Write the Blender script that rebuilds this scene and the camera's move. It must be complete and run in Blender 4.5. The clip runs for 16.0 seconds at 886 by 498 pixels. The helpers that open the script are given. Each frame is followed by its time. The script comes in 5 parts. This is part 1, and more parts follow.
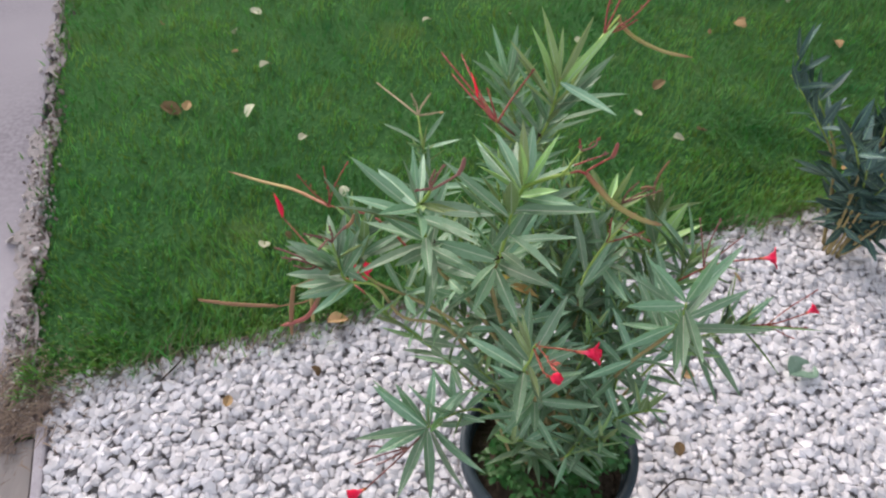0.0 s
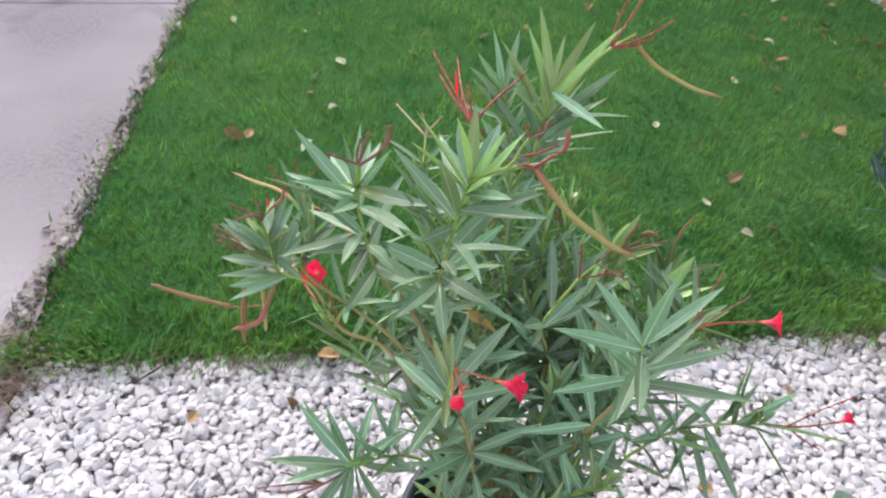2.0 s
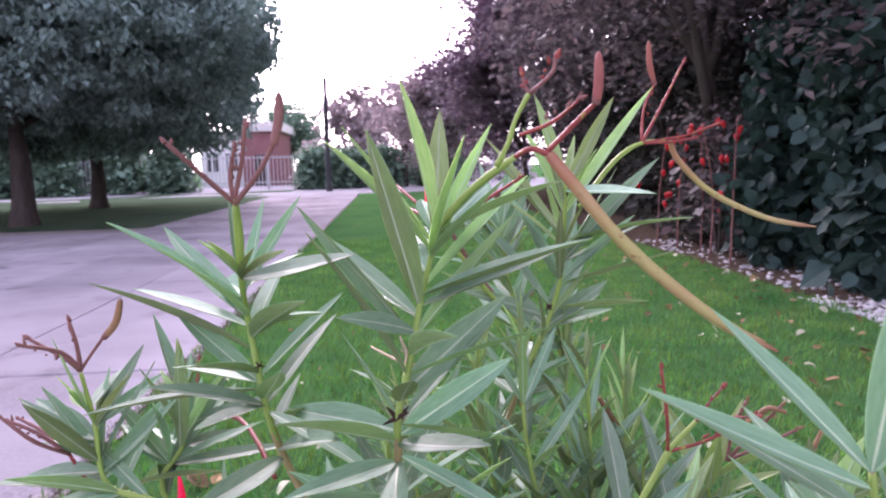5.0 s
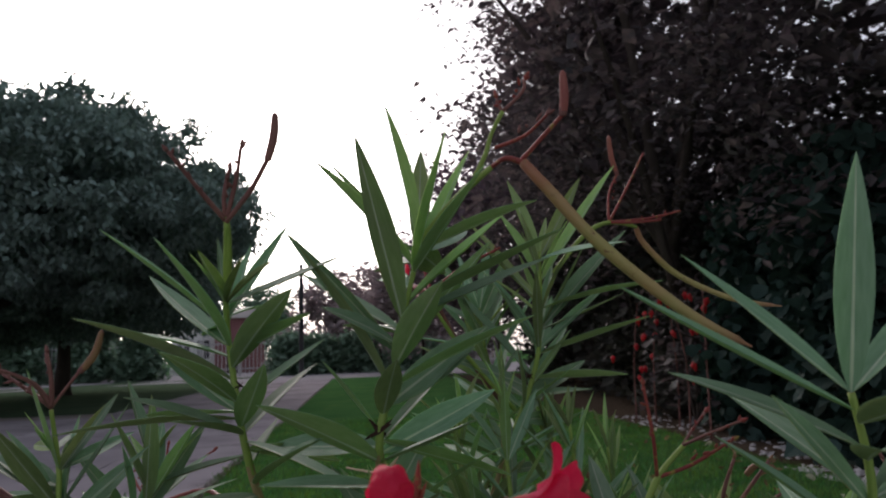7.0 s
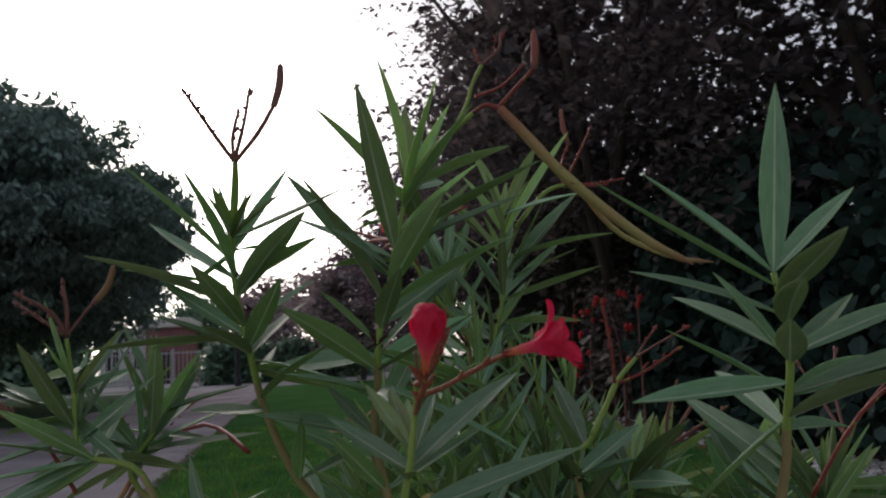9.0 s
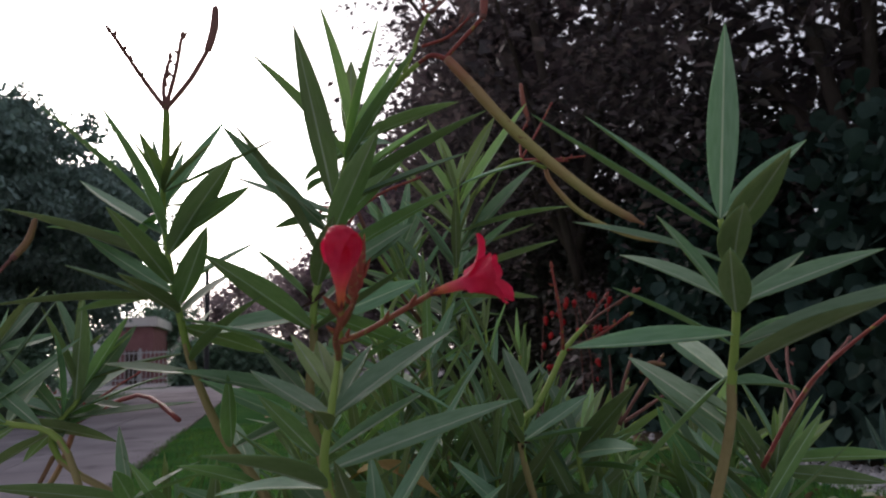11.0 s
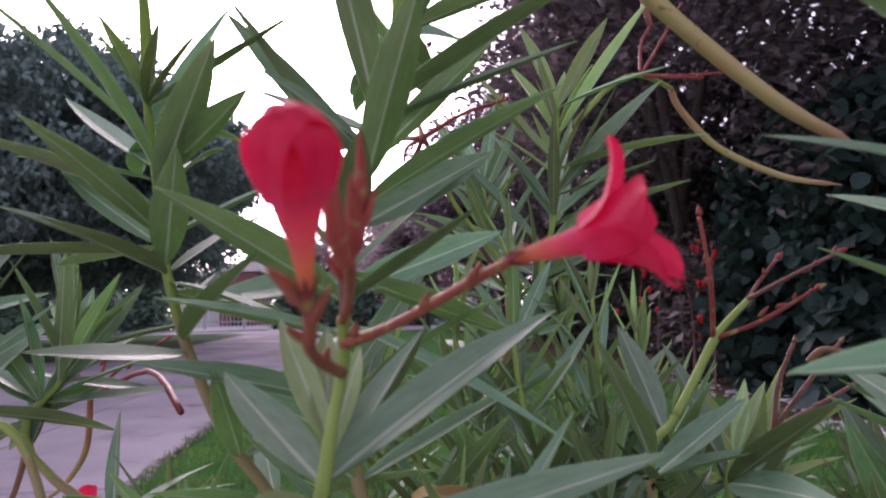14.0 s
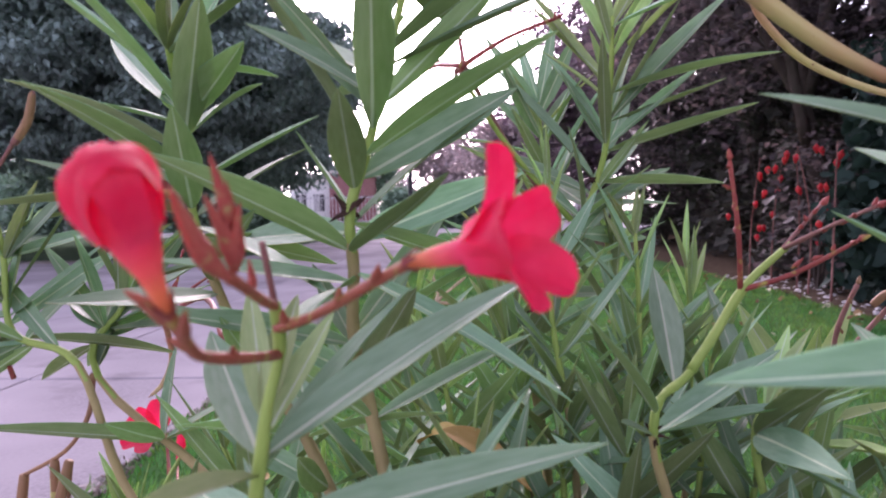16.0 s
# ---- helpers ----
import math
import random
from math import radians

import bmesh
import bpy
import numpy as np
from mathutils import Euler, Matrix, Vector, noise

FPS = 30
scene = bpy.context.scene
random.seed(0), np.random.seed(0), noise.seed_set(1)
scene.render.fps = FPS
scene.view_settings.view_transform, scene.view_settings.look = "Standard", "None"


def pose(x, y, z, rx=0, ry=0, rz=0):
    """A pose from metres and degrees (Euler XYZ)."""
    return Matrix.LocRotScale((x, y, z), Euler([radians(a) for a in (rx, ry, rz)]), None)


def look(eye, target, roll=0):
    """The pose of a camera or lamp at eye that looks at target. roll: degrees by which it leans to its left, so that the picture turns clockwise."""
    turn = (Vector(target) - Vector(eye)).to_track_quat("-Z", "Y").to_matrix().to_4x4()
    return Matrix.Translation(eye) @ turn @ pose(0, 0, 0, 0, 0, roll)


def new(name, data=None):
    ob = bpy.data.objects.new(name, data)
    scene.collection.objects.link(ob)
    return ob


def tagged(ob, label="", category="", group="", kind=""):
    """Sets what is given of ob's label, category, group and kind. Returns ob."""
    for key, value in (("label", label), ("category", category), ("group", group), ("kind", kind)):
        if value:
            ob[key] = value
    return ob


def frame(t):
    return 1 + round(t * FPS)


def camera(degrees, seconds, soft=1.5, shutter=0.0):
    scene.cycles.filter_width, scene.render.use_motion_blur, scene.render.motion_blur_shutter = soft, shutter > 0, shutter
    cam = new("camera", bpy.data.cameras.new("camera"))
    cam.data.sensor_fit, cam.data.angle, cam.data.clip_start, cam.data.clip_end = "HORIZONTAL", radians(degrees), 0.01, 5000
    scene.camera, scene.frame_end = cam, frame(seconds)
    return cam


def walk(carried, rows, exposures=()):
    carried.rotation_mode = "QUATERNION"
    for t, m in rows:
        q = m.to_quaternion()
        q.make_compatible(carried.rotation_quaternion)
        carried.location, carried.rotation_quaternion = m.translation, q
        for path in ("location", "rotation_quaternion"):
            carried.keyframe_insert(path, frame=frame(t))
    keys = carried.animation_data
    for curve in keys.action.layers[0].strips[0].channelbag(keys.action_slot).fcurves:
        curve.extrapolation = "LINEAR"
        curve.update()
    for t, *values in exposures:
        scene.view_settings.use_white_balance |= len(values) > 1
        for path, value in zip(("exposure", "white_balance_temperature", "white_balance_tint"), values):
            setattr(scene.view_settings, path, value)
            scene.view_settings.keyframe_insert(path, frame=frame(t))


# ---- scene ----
# ---- camera ----
cam = camera(64.1, 16.0, 2.0)
cam.data.dof.use_dof, cam.data.dof.focus_distance, cam.data.dof.aperture_fstop = True, 0.66, 16
PATH = [
    (0, (0.037, -0.13, 1.712), (0.019, 1.225, 0.241), 1.2),
    (0.5, (0.216, -0.105, 1.698), (-0.093, 1.202, 0.215), -1.4),
    (1, (0.292, -0.066, 1.679), (-0.104, 1.213, 0.193), -0.7),
    (1.5, (0.31, -0.061, 1.639), (-0.024, 1.27, 0.184), 2.0),
    (2, (0.277, -0.091, 1.511), (-0.042, 1.415, 0.234), 2.7),
    (2.5, (0.261, -0.072, 1.397), (-0.114, 1.558, 0.301), 0.9),
    (3, (0.268, 0.01, 1.303), (-0.085, 1.691, 0.279), -0.5),
    (3.5, (0.262, 0.106, 1.225), (-0.123, 1.827, 0.281), 0.7),
    (4, (0.262, 0.179, 1.159), (-0.164, 1.954, 0.344), -0.7),
    (4.5, (0.268, 0.2, 1.074), (-0.207, 2.073, 0.556), -1.4),
    (5, (0.278, 0.175, 1.032), (-0.21, 2.1, 0.796), -1.6),
    (5.2, (0.278, 0.165, 1.014), (-0.211, 2.101, 0.891), -1.4),
    (7.3, (0.273, 0.146, 0.896), (-0.121, 2.085, 1.184), -2.3),
    (7.5, (0.272, 0.14, 0.89), (-0.124, 2.082, 1.158), -2.5),
    (8, (0.257, 0.131, 0.862), (-0.125, 2.077, 1.125), -3.5),
    (8.5, (0.245, 0.115, 0.843), (-0.046, 2.074, 1.125), -3.1),
    (9, (0.243, 0.081, 0.838), (0.016, 2.046, 1.132), -3.3),
    (9.5, (0.245, 0.064, 0.819), (0.068, 2.035, 1.108), -3.1),
    (9.7, (0.238, 0.063, 0.801), (0.108, 2.034, 1.111), -2.9),
    (11.8, (0.275, 0.181, 0.805), (0.046, 2.15, 1.067), -2.4),
    (12, (0.274, 0.198, 0.8), (-0.012, 2.162, 1.041), -2.1),
    (12.5, (0.273, 0.224, 0.803), (-0.072, 2.18, 1.038), -2.6),
    (13, (0.261, 0.254, 0.807), (-0.125, 2.202, 1.042), -2.5),
    (13.5, (0.252, 0.274, 0.813), (-0.163, 2.217, 1.04), -2.1),
    (14, (0.249, 0.297, 0.824), (-0.171, 2.245, 0.991), -1.3),
    (14.5, (0.257, 0.301, 0.825), (-0.146, 2.255, 0.96), -0.6),
    (15, (0.272, 0.299, 0.828), (-0.212, 2.237, 0.938), -0.4),
    (15.5, (0.293, 0.312, 0.83), (-0.342, 2.208, 0.864), -0.3),
    (16, (0.299, 0.316, 0.849), (-0.41, 2.184, 0.743), -1.0),
]
EXPOSURE = [(0.0, 1.36, 6450, 13), (2.0, 1.78, 6450, 13), (3.5, 2.1, 6250, 28), (4.2, 2.12, 6100, 37), (5.2, 1.95, 5950, 42), (7.3, -0.2, 6400, 16), (9.7, -0.3, 6400, 15), (11.8, 0.18, 6350, 24), (13.3, 0.55, 6250, 37), (14.5, 1.43, 6150, 45), (16.0, 1.76, 6100, 43)]
walk(cam, [(t, look(eye, target, roll)) for t, eye, target, roll in PATH], EXPOSURE)

# ---- world, sun ----
# The lawn's edge runs 18.5 degrees off the first view: U() turns places along (u) and across (v) it into the world.
TURN = radians(18.5)
CU, SU = math.cos(TURN), math.sin(TURN)


def U(u, v, z=0.0):
    return Vector((u * CU - v * SU, u * SU + v * CU, z))


world = bpy.data.worlds.new("dusk_sky")
scene.world = world
world.use_nodes = True
wn, wl = world.node_tree.nodes, world.node_tree.links
sky = wn.new("ShaderNodeTexSky")
sky.sky_type, sky.sun_disc = "NISHITA", False
sky.sun_elevation, sky.sun_rotation = radians(22), radians(-32)
sky.air_density, sky.dust_density, sky.ozone_density = 1.0, 3.0, 1.0
haze = wn.new("ShaderNodeHueSaturation")
haze.inputs["Saturation"].default_value = 0.35
wl.new(sky.outputs[0], haze.inputs["Color"])
veil = wn.new("ShaderNodeMix")  # thin even cloud all over the sky
veil.data_type, veil.blend_type = "RGBA", "ADD"
veil.inputs[0].default_value, veil.inputs[7].default_value = 1.0, (0.5, 0.54, 0.63, 1)
wl.new(haze.outputs[0], veil.inputs[6])
wl.new(veil.outputs[2], wn["Background"].inputs[0])
wn["Background"].inputs[1].default_value = 0.14
sun_data = bpy.data.lights.new("low_sun", "SUN")
sun_data.energy, sun_data.angle, sun_data.color = 0.6, radians(25), (1.0, 0.9, 0.82)
new("low_sun", sun_data).matrix_world = look((-20, 32, 24), (0, 0, 0))


# ---- materials ----
def nodes_of(name):
    m = bpy.data.materials.new(name)
    m.use_nodes = True
    nt = m.node_tree
    return m, nt.nodes, nt.links, nt.nodes["Principled BSDF"]


def mixed(n, l, fac, a, b):
    mix = n.new("ShaderNodeMix")
    mix.data_type = "RGBA"
    for sock, v in ((mix.inputs[0], fac), (mix.inputs[6], a), (mix.inputs[7], b)):
        if isinstance(v, bpy.types.NodeSocket):
            l.new(v, sock)
        else:
            sock.default_value = (*v, 1) if isinstance(v, tuple) else v
    return mix.outputs[2]


def ramp(n, l, src, lo, hi):
    r = n.new("ShaderNodeMapRange")
    r.inputs[1].default_value, r.inputs[2].default_value = lo, hi
    l.new(src, r.inputs[0])
    return r.outputs[0]


def noise_at(n, l, scale, detail=4.0, stretch=None):
    tc = n.new("ShaderNodeTexCoord")
    out = tc.outputs["Object"]
    if stretch:
        mp = n.new("ShaderNodeMapping")
        mp.inputs["Scale"].default_value = stretch
        l.new(out, mp.inputs[0])
        out = mp.outputs[0]
    t = n.new("ShaderNodeTexNoise")
    t.inputs["Scale"].default_value, t.inputs["Detail"].default_value = scale, detail
    l.new(out, t.inputs["Vector"])
    return t.outputs["Fac"]


def bumped(n, l, b, height, strength, dist):
    bp = n.new("ShaderNodeBump")
    bp.inputs["Strength"].default_value, bp.inputs["Distance"].default_value = strength, dist
    l.new(height, bp.inputs["Height"])
    l.new(bp.outputs[0], b.inputs["Normal"])


def surface(name, dark, light, coarse, fine, rough=0.8, bump=0.4, dist=0.01, vary="", spread=0.25, stretch=None, third=None):
    """A rough natural surface: two colours mixed at two scales, relief, and a tint that varies by piece."""
    m, n, l, b = nodes_of(name)
    big, small = noise_at(n, l, coarse, 3, stretch), noise_at(n, l, fine, 6, stretch)
    c = mixed(n, l, ramp(n, l, big, 0.32, 0.68), dark, light)
    c = mixed(n, l, ramp(n, l, small, 0.3, 0.75), c, tuple(0.5 * (p + q) for p, q in zip(dark, light)))
    if third:
        c = mixed(n, l, ramp(n, l, noise_at(n, l, coarse * 2.7, 5), 0.58, 0.72), c, third)
    if vary:
        info = n.new("ShaderNodeObjectInfo" if vary == "object" else "ShaderNodeNewGeometry")
        hsv = n.new("ShaderNodeHueSaturation")
        rnd = info.outputs["Random" if vary == "object" else "Random Per Island"]
        mr = n.new("ShaderNodeMapRange")
        mr.inputs[3].default_value, mr.inputs[4].default_value = 1 - spread, 1 + spread
        l.new(rnd, mr.inputs[0])
        l.new(mr.outputs[0], hsv.inputs["Value"])
        l.new(c, hsv.inputs["Color"])
        c = hsv.outputs[0]
    l.new(c, b.inputs["Base Color"])
    b.inputs["Roughness"].default_value = rough
    b.inputs["Specular IOR Level"].default_value = 0.0 if rough >= 0.85 else 0.3
    bumped(n, l, b, small, bump, dist)
    return m


def leafy(name, dark, light, rough=0.5, through_light=0.25, vary="object", spread=0.3, hue=0.02, spec=0.4, scale=7.0):
    """Leaf tissue: glossy above, lets some light through, each leaf a little different."""
    m, n, l, b = nodes_of(name)
    c = mixed(n, l, ramp(n, l, noise_at(n, l, scale, 4), 0.3, 0.7), dark, light)
    info = n.new("ShaderNodeObjectInfo" if vary == "object" else "ShaderNodeNewGeometry")
    rnd = info.outputs["Random" if vary == "object" else "Random Per Island"]
    hsv = n.new("ShaderNodeHueSaturation")
    for key, lo, hi in (("Value", 1 - spread, 1 + spread), ("Hue", 0.5 - hue, 0.5 + hue)):
        mr = n.new("ShaderNodeMapRange")
        mr.inputs[3].default_value, mr.inputs[4].default_value = lo, hi
        l.new(rnd, mr.inputs[0])
        l.new(mr.outputs[0], hsv.inputs[key])
    l.new(c, hsv.inputs["Color"])
    c = hsv.outputs[0]
    l.new(c, b.inputs["Base Color"])
    b.inputs["Roughness"].default_value = rough
    b.inputs["Specular IOR Level"].default_value = spec
    tr = n.new("ShaderNodeBsdfTranslucent")
    lit = n.new("ShaderNodeHueSaturation")
    lit.inputs["Saturation"].default_value, lit.inputs["Value"].default_value, lit.inputs["Hue"].default_value = 1.25, 1.25, 0.475
    l.new(c, lit.inputs["Color"])
    l.new(lit.outputs[0], tr.inputs[0])
    mx = n.new("ShaderNodeMixShader")
    mx.inputs[0].default_value = through_light
    l.new(b.outputs[0], mx.inputs[1])
    l.new(tr.outputs[0], mx.inputs[2])
    l.new(mx.outputs[0], n["Material Output"].inputs[0])
    return m


M_LEAF = leafy("oleander_leaf_upper", (0.185, 0.33, 0.185), (0.265, 0.415, 0.265), 0.56, 0.32, spread=0.28, hue=0.025, spec=0.56)
M_UNDER = leafy("oleander_leaf_under", (0.25, 0.355, 0.155), (0.32, 0.42, 0.21), 0.55, 0.45, spec=0.35)
M_RIB = leafy("oleander_midrib", (0.46, 0.55, 0.38), (0.55, 0.62, 0.46), 0.55, 0.2)
M_YOUNG = leafy("oleander_young_leaf", (0.33, 0.48, 0.2), (0.43, 0.56, 0.26), 0.65, 0.34, spec=0.25)
M_YELLOW = leafy("withered_leaf", (0.5, 0.38, 0.1), (0.6, 0.45, 0.15), 0.6, 0.25)
M_STEM = surface("green_stem", (0.2, 0.31, 0.055), (0.31, 0.4, 0.1), 14, 120, 0.55, 0.3, 0.001)
M_WOOD = surface("woody_stem", (0.26, 0.2, 0.09), (0.38, 0.3, 0.14), 20, 160, 0.75, 0.5, 0.002)
M_STALK = surface("red_flower_stalk", (0.2, 0.03, 0.032), (0.33, 0.075, 0.055), 45, 220, 0.55, 0.4, 0.001, third=(0.33, 0.29, 0.06))
M_BUD = surface("red_brown_bud", (0.36, 0.05, 0.05), (0.5, 0.15, 0.1), 110, 300, 0.55, 0.5, 0.001, third=(0.43, 0.3, 0.13))
M_FRESHSTALK = surface("red_and_olive_flower_stalk", (0.26, 0.045, 0.04), (0.38, 0.13, 0.065), 75, 260, 0.5, 0.4, 0.001, third=(0.34, 0.31, 0.08))
M_DEAD = surface("dry_stalk", (0.17, 0.07, 0.065), (0.28, 0.13, 0.11), 30, 200, 0.7, 0.4, 0.001)
M_DRYSTALK = surface("dry_stalk", (0.3, 0.21, 0.13), (0.47, 0.38, 0.24), 30, 120, 0.8, 0.3, 0.001)
M_POD = surface("ripening_pod", (0.34, 0.36, 0.12), (0.42, 0.3, 0.12), 9, 90, 0.5, 0.2, 0.001)
M_PODRED = surface("reddish_pod", (0.29, 0.075, 0.078), (0.38, 0.14, 0.095), 12, 90, 0.55, 0.2, 0.001)
M_BROWNPOD = surface("brown_pod", (0.2, 0.1, 0.052), (0.29, 0.165, 0.085), 12, 90, 0.6, 0.3, 0.001)
M_PETAL = leafy("red_petal", (0.76, 0.02, 0.065), (0.86, 0.05, 0.12), 0.5, 0.45, spread=0.1, hue=0.006, spec=0.35, scale=90.0)


def corolla(name):
    """One flower from orange neck over pink tube to red petals, by the mesh's own measure along it, with fine veins."""
    m, n, l, b = nodes_of(name)
    at = n.new("ShaderNodeAttribute")
    at.attribute_name = "along"
    cr = n.new("ShaderNodeValToRGB")
    stops = ((0.0, (0.72, 0.3, 0.09)), (0.13, (0.86, 0.33, 0.15)), (0.24, (0.92, 0.2, 0.19)), (0.4, (0.95, 0.08, 0.2)), (0.6, (0.93, 0.022, 0.12)), (1.0, (0.86, 0.01, 0.07)))
    for k, (p, c) in enumerate(stops):
        e = cr.color_ramp.elements[k] if k < 2 else cr.color_ramp.elements.new(p)
        e.position, e.color = p, (*c, 1)
    l.new(at.outputs["Fac"], cr.inputs[0])
    veins = ramp(n, l, noise_at(n, l, 260, 3), 0.35, 0.75)
    c = mixed(n, l, 0.16, cr.outputs[0], mixed(n, l, veins, (0.7, 0.01, 0.06), (0.95, 0.12, 0.22)))
    l.new(c, b.inputs["Base Color"])
    b.inputs["Roughness"].default_value, b.inputs["Specular IOR Level"].default_value = 0.48, 0.4
    b.inputs["Sheen Weight"].default_value = 0.05
    bumped(n, l, b, veins, 0.3, 0.0006)
    tr = n.new("ShaderNodeBsdfTranslucent")
    l.new(c, tr.inputs[0])
    mx = n.new("ShaderNodeMixShader")
    mx.inputs[0].default_value = 0.42
    l.new(b.outputs[0], mx.inputs[1])
    l.new(tr.outputs[0], mx.inputs[2])
    l.new(mx.outputs[0], n["Material Output"].inputs[0])
    return m


M_COROLLA = corolla("oleander_corolla")
def pod_skin(name):
    """Pod skin that ripens from red at the stalk over tan and olive to a brown tip, with dark specks."""
    m, n, l, b = nodes_of(name)
    at = n.new("ShaderNodeAttribute")
    at.attribute_name = "along"
    cr = n.new("ShaderNodeValToRGB")
    stops = ((0.0, (0.3, 0.075, 0.065)), (0.2, (0.37, 0.16, 0.085)), (0.42, (0.38, 0.32, 0.11)), (0.74, (0.4, 0.34, 0.13)), (0.9, (0.34, 0.17, 0.09)), (1.0, (0.28, 0.09, 0.07)))
    for k, (p, c) in enumerate(stops):
        e = cr.color_ramp.elements[k] if k < 2 else cr.color_ramp.elements.new(p)
        e.position, e.color = p, (*c, 1)
    l.new(at.outputs["Fac"], cr.inputs[0])
    c = mixed(n, l, ramp(n, l, noise_at(n, l, 130, 3), 0.62, 0.7), cr.outputs[0], (0.2, 0.1, 0.05))
    c = mixed(n, l, ramp(n, l, noise_at(n, l, 25, 3), 0.4, 0.75), c, (0.42, 0.26, 0.12))
    l.new(c, b.inputs["Base Color"])
    b.inputs["Roughness"].default_value, b.inputs["Specular IOR Level"].default_value = 0.5, 0.35
    bumped(n, l, b, noise_at(n, l, 220, 4), 0.35, 0.0008)
    return m


M_PODSKIN = pod_skin("ripening_pod_skin")
M_SCAR = surface("dry_bract", (0.03, 0.02, 0.02), (0.09, 0.05, 0.04), 60, 300, 0.9, 0.6, 0.002)
M_STONE = surface("white_marble_stone", (0.48, 0.455, 0.458), (0.69, 0.66, 0.67), 22, 130, 0.75, 0.35, 0.003, "object", 0.18)
M_STONES = surface("white_marble_stones", (0.48, 0.455, 0.458), (0.69, 0.66, 0.67), 22, 130, 0.75, 0.35, 0.003, "island", 0.18)
M_SOIL = surface("dark_soil", (0.05, 0.035, 0.025), (0.13, 0.1, 0.075), 12, 90, 0.95, 0.9, 0.02)
M_GRAVELBASE = surface("gravel_fines", (0.38, 0.35, 0.34), (0.55, 0.52, 0.51), 25, 140, 0.95, 0.9, 0.01)
M_DIRT = surface("crumbly_dirt", (0.34, 0.3, 0.28), (0.5, 0.45, 0.43), 9, 70, 0.95, 0.8, 0.01, "island", 0.4)
M_LITTER = surface("brown_litter", (0.15, 0.115, 0.1), (0.28, 0.225, 0.2), 18, 90, 0.95, 1.0, 0.02, third=(0.1, 0.075, 0.06))
M_DIRTSTRIP = surface("pale_edge_dirt", (0.24, 0.205, 0.195), (0.38, 0.34, 0.33), 14, 70, 0.95, 0.9, 0.01, third=(0.17, 0.14, 0.125))
M_LAWN = surface("lawn_ground", (0.042, 0.128, 0.042), (0.085, 0.185, 0.06), 0.9, 55, 0.9, 1.0, 0.03, third=(0.115, 0.19, 0.06))
# Duller than the lawn: the trees' shade is put into this grass colour.
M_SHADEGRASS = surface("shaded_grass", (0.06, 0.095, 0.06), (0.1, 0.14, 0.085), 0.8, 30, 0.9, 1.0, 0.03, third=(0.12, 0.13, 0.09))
M_GRASS = leafy("grass_blade", (0.034, 0.14, 0.04), (0.17, 0.315, 0.085), 0.6, 0.3, "island", 0.4, 0.03, 0.2, 2.6)
# Darker oleander leaf copy: the second bush's shaded look is in the colour.
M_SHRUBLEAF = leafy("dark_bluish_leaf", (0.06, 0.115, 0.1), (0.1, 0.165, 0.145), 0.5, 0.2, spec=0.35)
M_STRAW = leafy("dry_grass", (0.17, 0.125, 0.095), (0.29, 0.22, 0.17), 0.8, 0.15, "island", 0.4, 0.01, 0.1)
M_CONCRETE = surface("worn_concrete", (0.19, 0.17, 0.185), (0.45, 0.41, 0.43), 0.75, 60, 0.85, 0.3, 0.004, "object", 0.06, None, (0.2, 0.178, 0.19))
M_OLDSLAB = surface("weathered_streaky_concrete", (0.17, 0.145, 0.135), (0.3, 0.27, 0.255), 4.0, 50, 0.9, 0.7, 0.006, "", 0.1, (1, 0.22, 1), (0.14, 0.12, 0.11))
M_POTPLASTIC = surface("dark_blue_grey_plastic", (0.02, 0.032, 0.042), (0.035, 0.05, 0.06), 8, 90, 0.45, 0.1, 0.001)
M_FALLEN = surface("fallen_leaf_brown", (0.2, 0.115, 0.05), (0.36, 0.24, 0.12), 20, 120, 0.8, 0.4, 0.003, "object", 0.45)
M_PALE = surface("fallen_leaf_pale", (0.42, 0.42, 0.26), (0.58, 0.56, 0.4), 20, 120, 0.75, 0.3, 0.003, "object", 0.25)
M_BARK = surface("dark_bark", (0.05, 0.04, 0.035), (0.12, 0.095, 0.085), 5, 40, 0.95, 1.0, 0.03, "", 0.2, (1, 1, 0.25))
M_CROWN = leafy("chestnut_crown_leaf", (0.165, 0.235, 0.21), (0.235, 0.31, 0.275), 0.65, 0.18, "island", 0.34, 0.02, 0.2)
M_DARKCROWN = leafy("dark_tree_leaf", (0.066, 0.062, 0.066), (0.145, 0.11, 0.114), 0.55, 0.36, "island", 0.55, 0.06)
M_PURPLE = leafy("purple_plum_leaf", (0.15, 0.1, 0.135), (0.21, 0.15, 0.18), 0.55, 0.2, "island", 0.3, 0.03)
# Paler, greyer leaves: the haze of distance is mixed into their colour.
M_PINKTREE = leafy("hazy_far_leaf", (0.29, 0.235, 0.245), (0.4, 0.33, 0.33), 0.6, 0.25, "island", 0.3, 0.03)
M_HEDGE = leafy("hedge_leaf", (0.16, 0.26, 0.19), (0.25, 0.35, 0.26), 0.6, 0.2, "island", 0.3, 0.02, 0.25)
# Vine and shrub leaf colours are darkened to hold the shade below the tall trees.
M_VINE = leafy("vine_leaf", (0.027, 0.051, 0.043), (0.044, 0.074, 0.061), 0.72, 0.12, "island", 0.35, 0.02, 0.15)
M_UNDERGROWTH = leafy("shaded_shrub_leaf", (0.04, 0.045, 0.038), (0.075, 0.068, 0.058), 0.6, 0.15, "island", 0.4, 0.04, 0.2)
M_WEED = leafy("weed_leaf", (0.03, 0.1, 0.025), (0.055, 0.16, 0.04), 0.5, 0.25, "island", 0.35, 0.02)
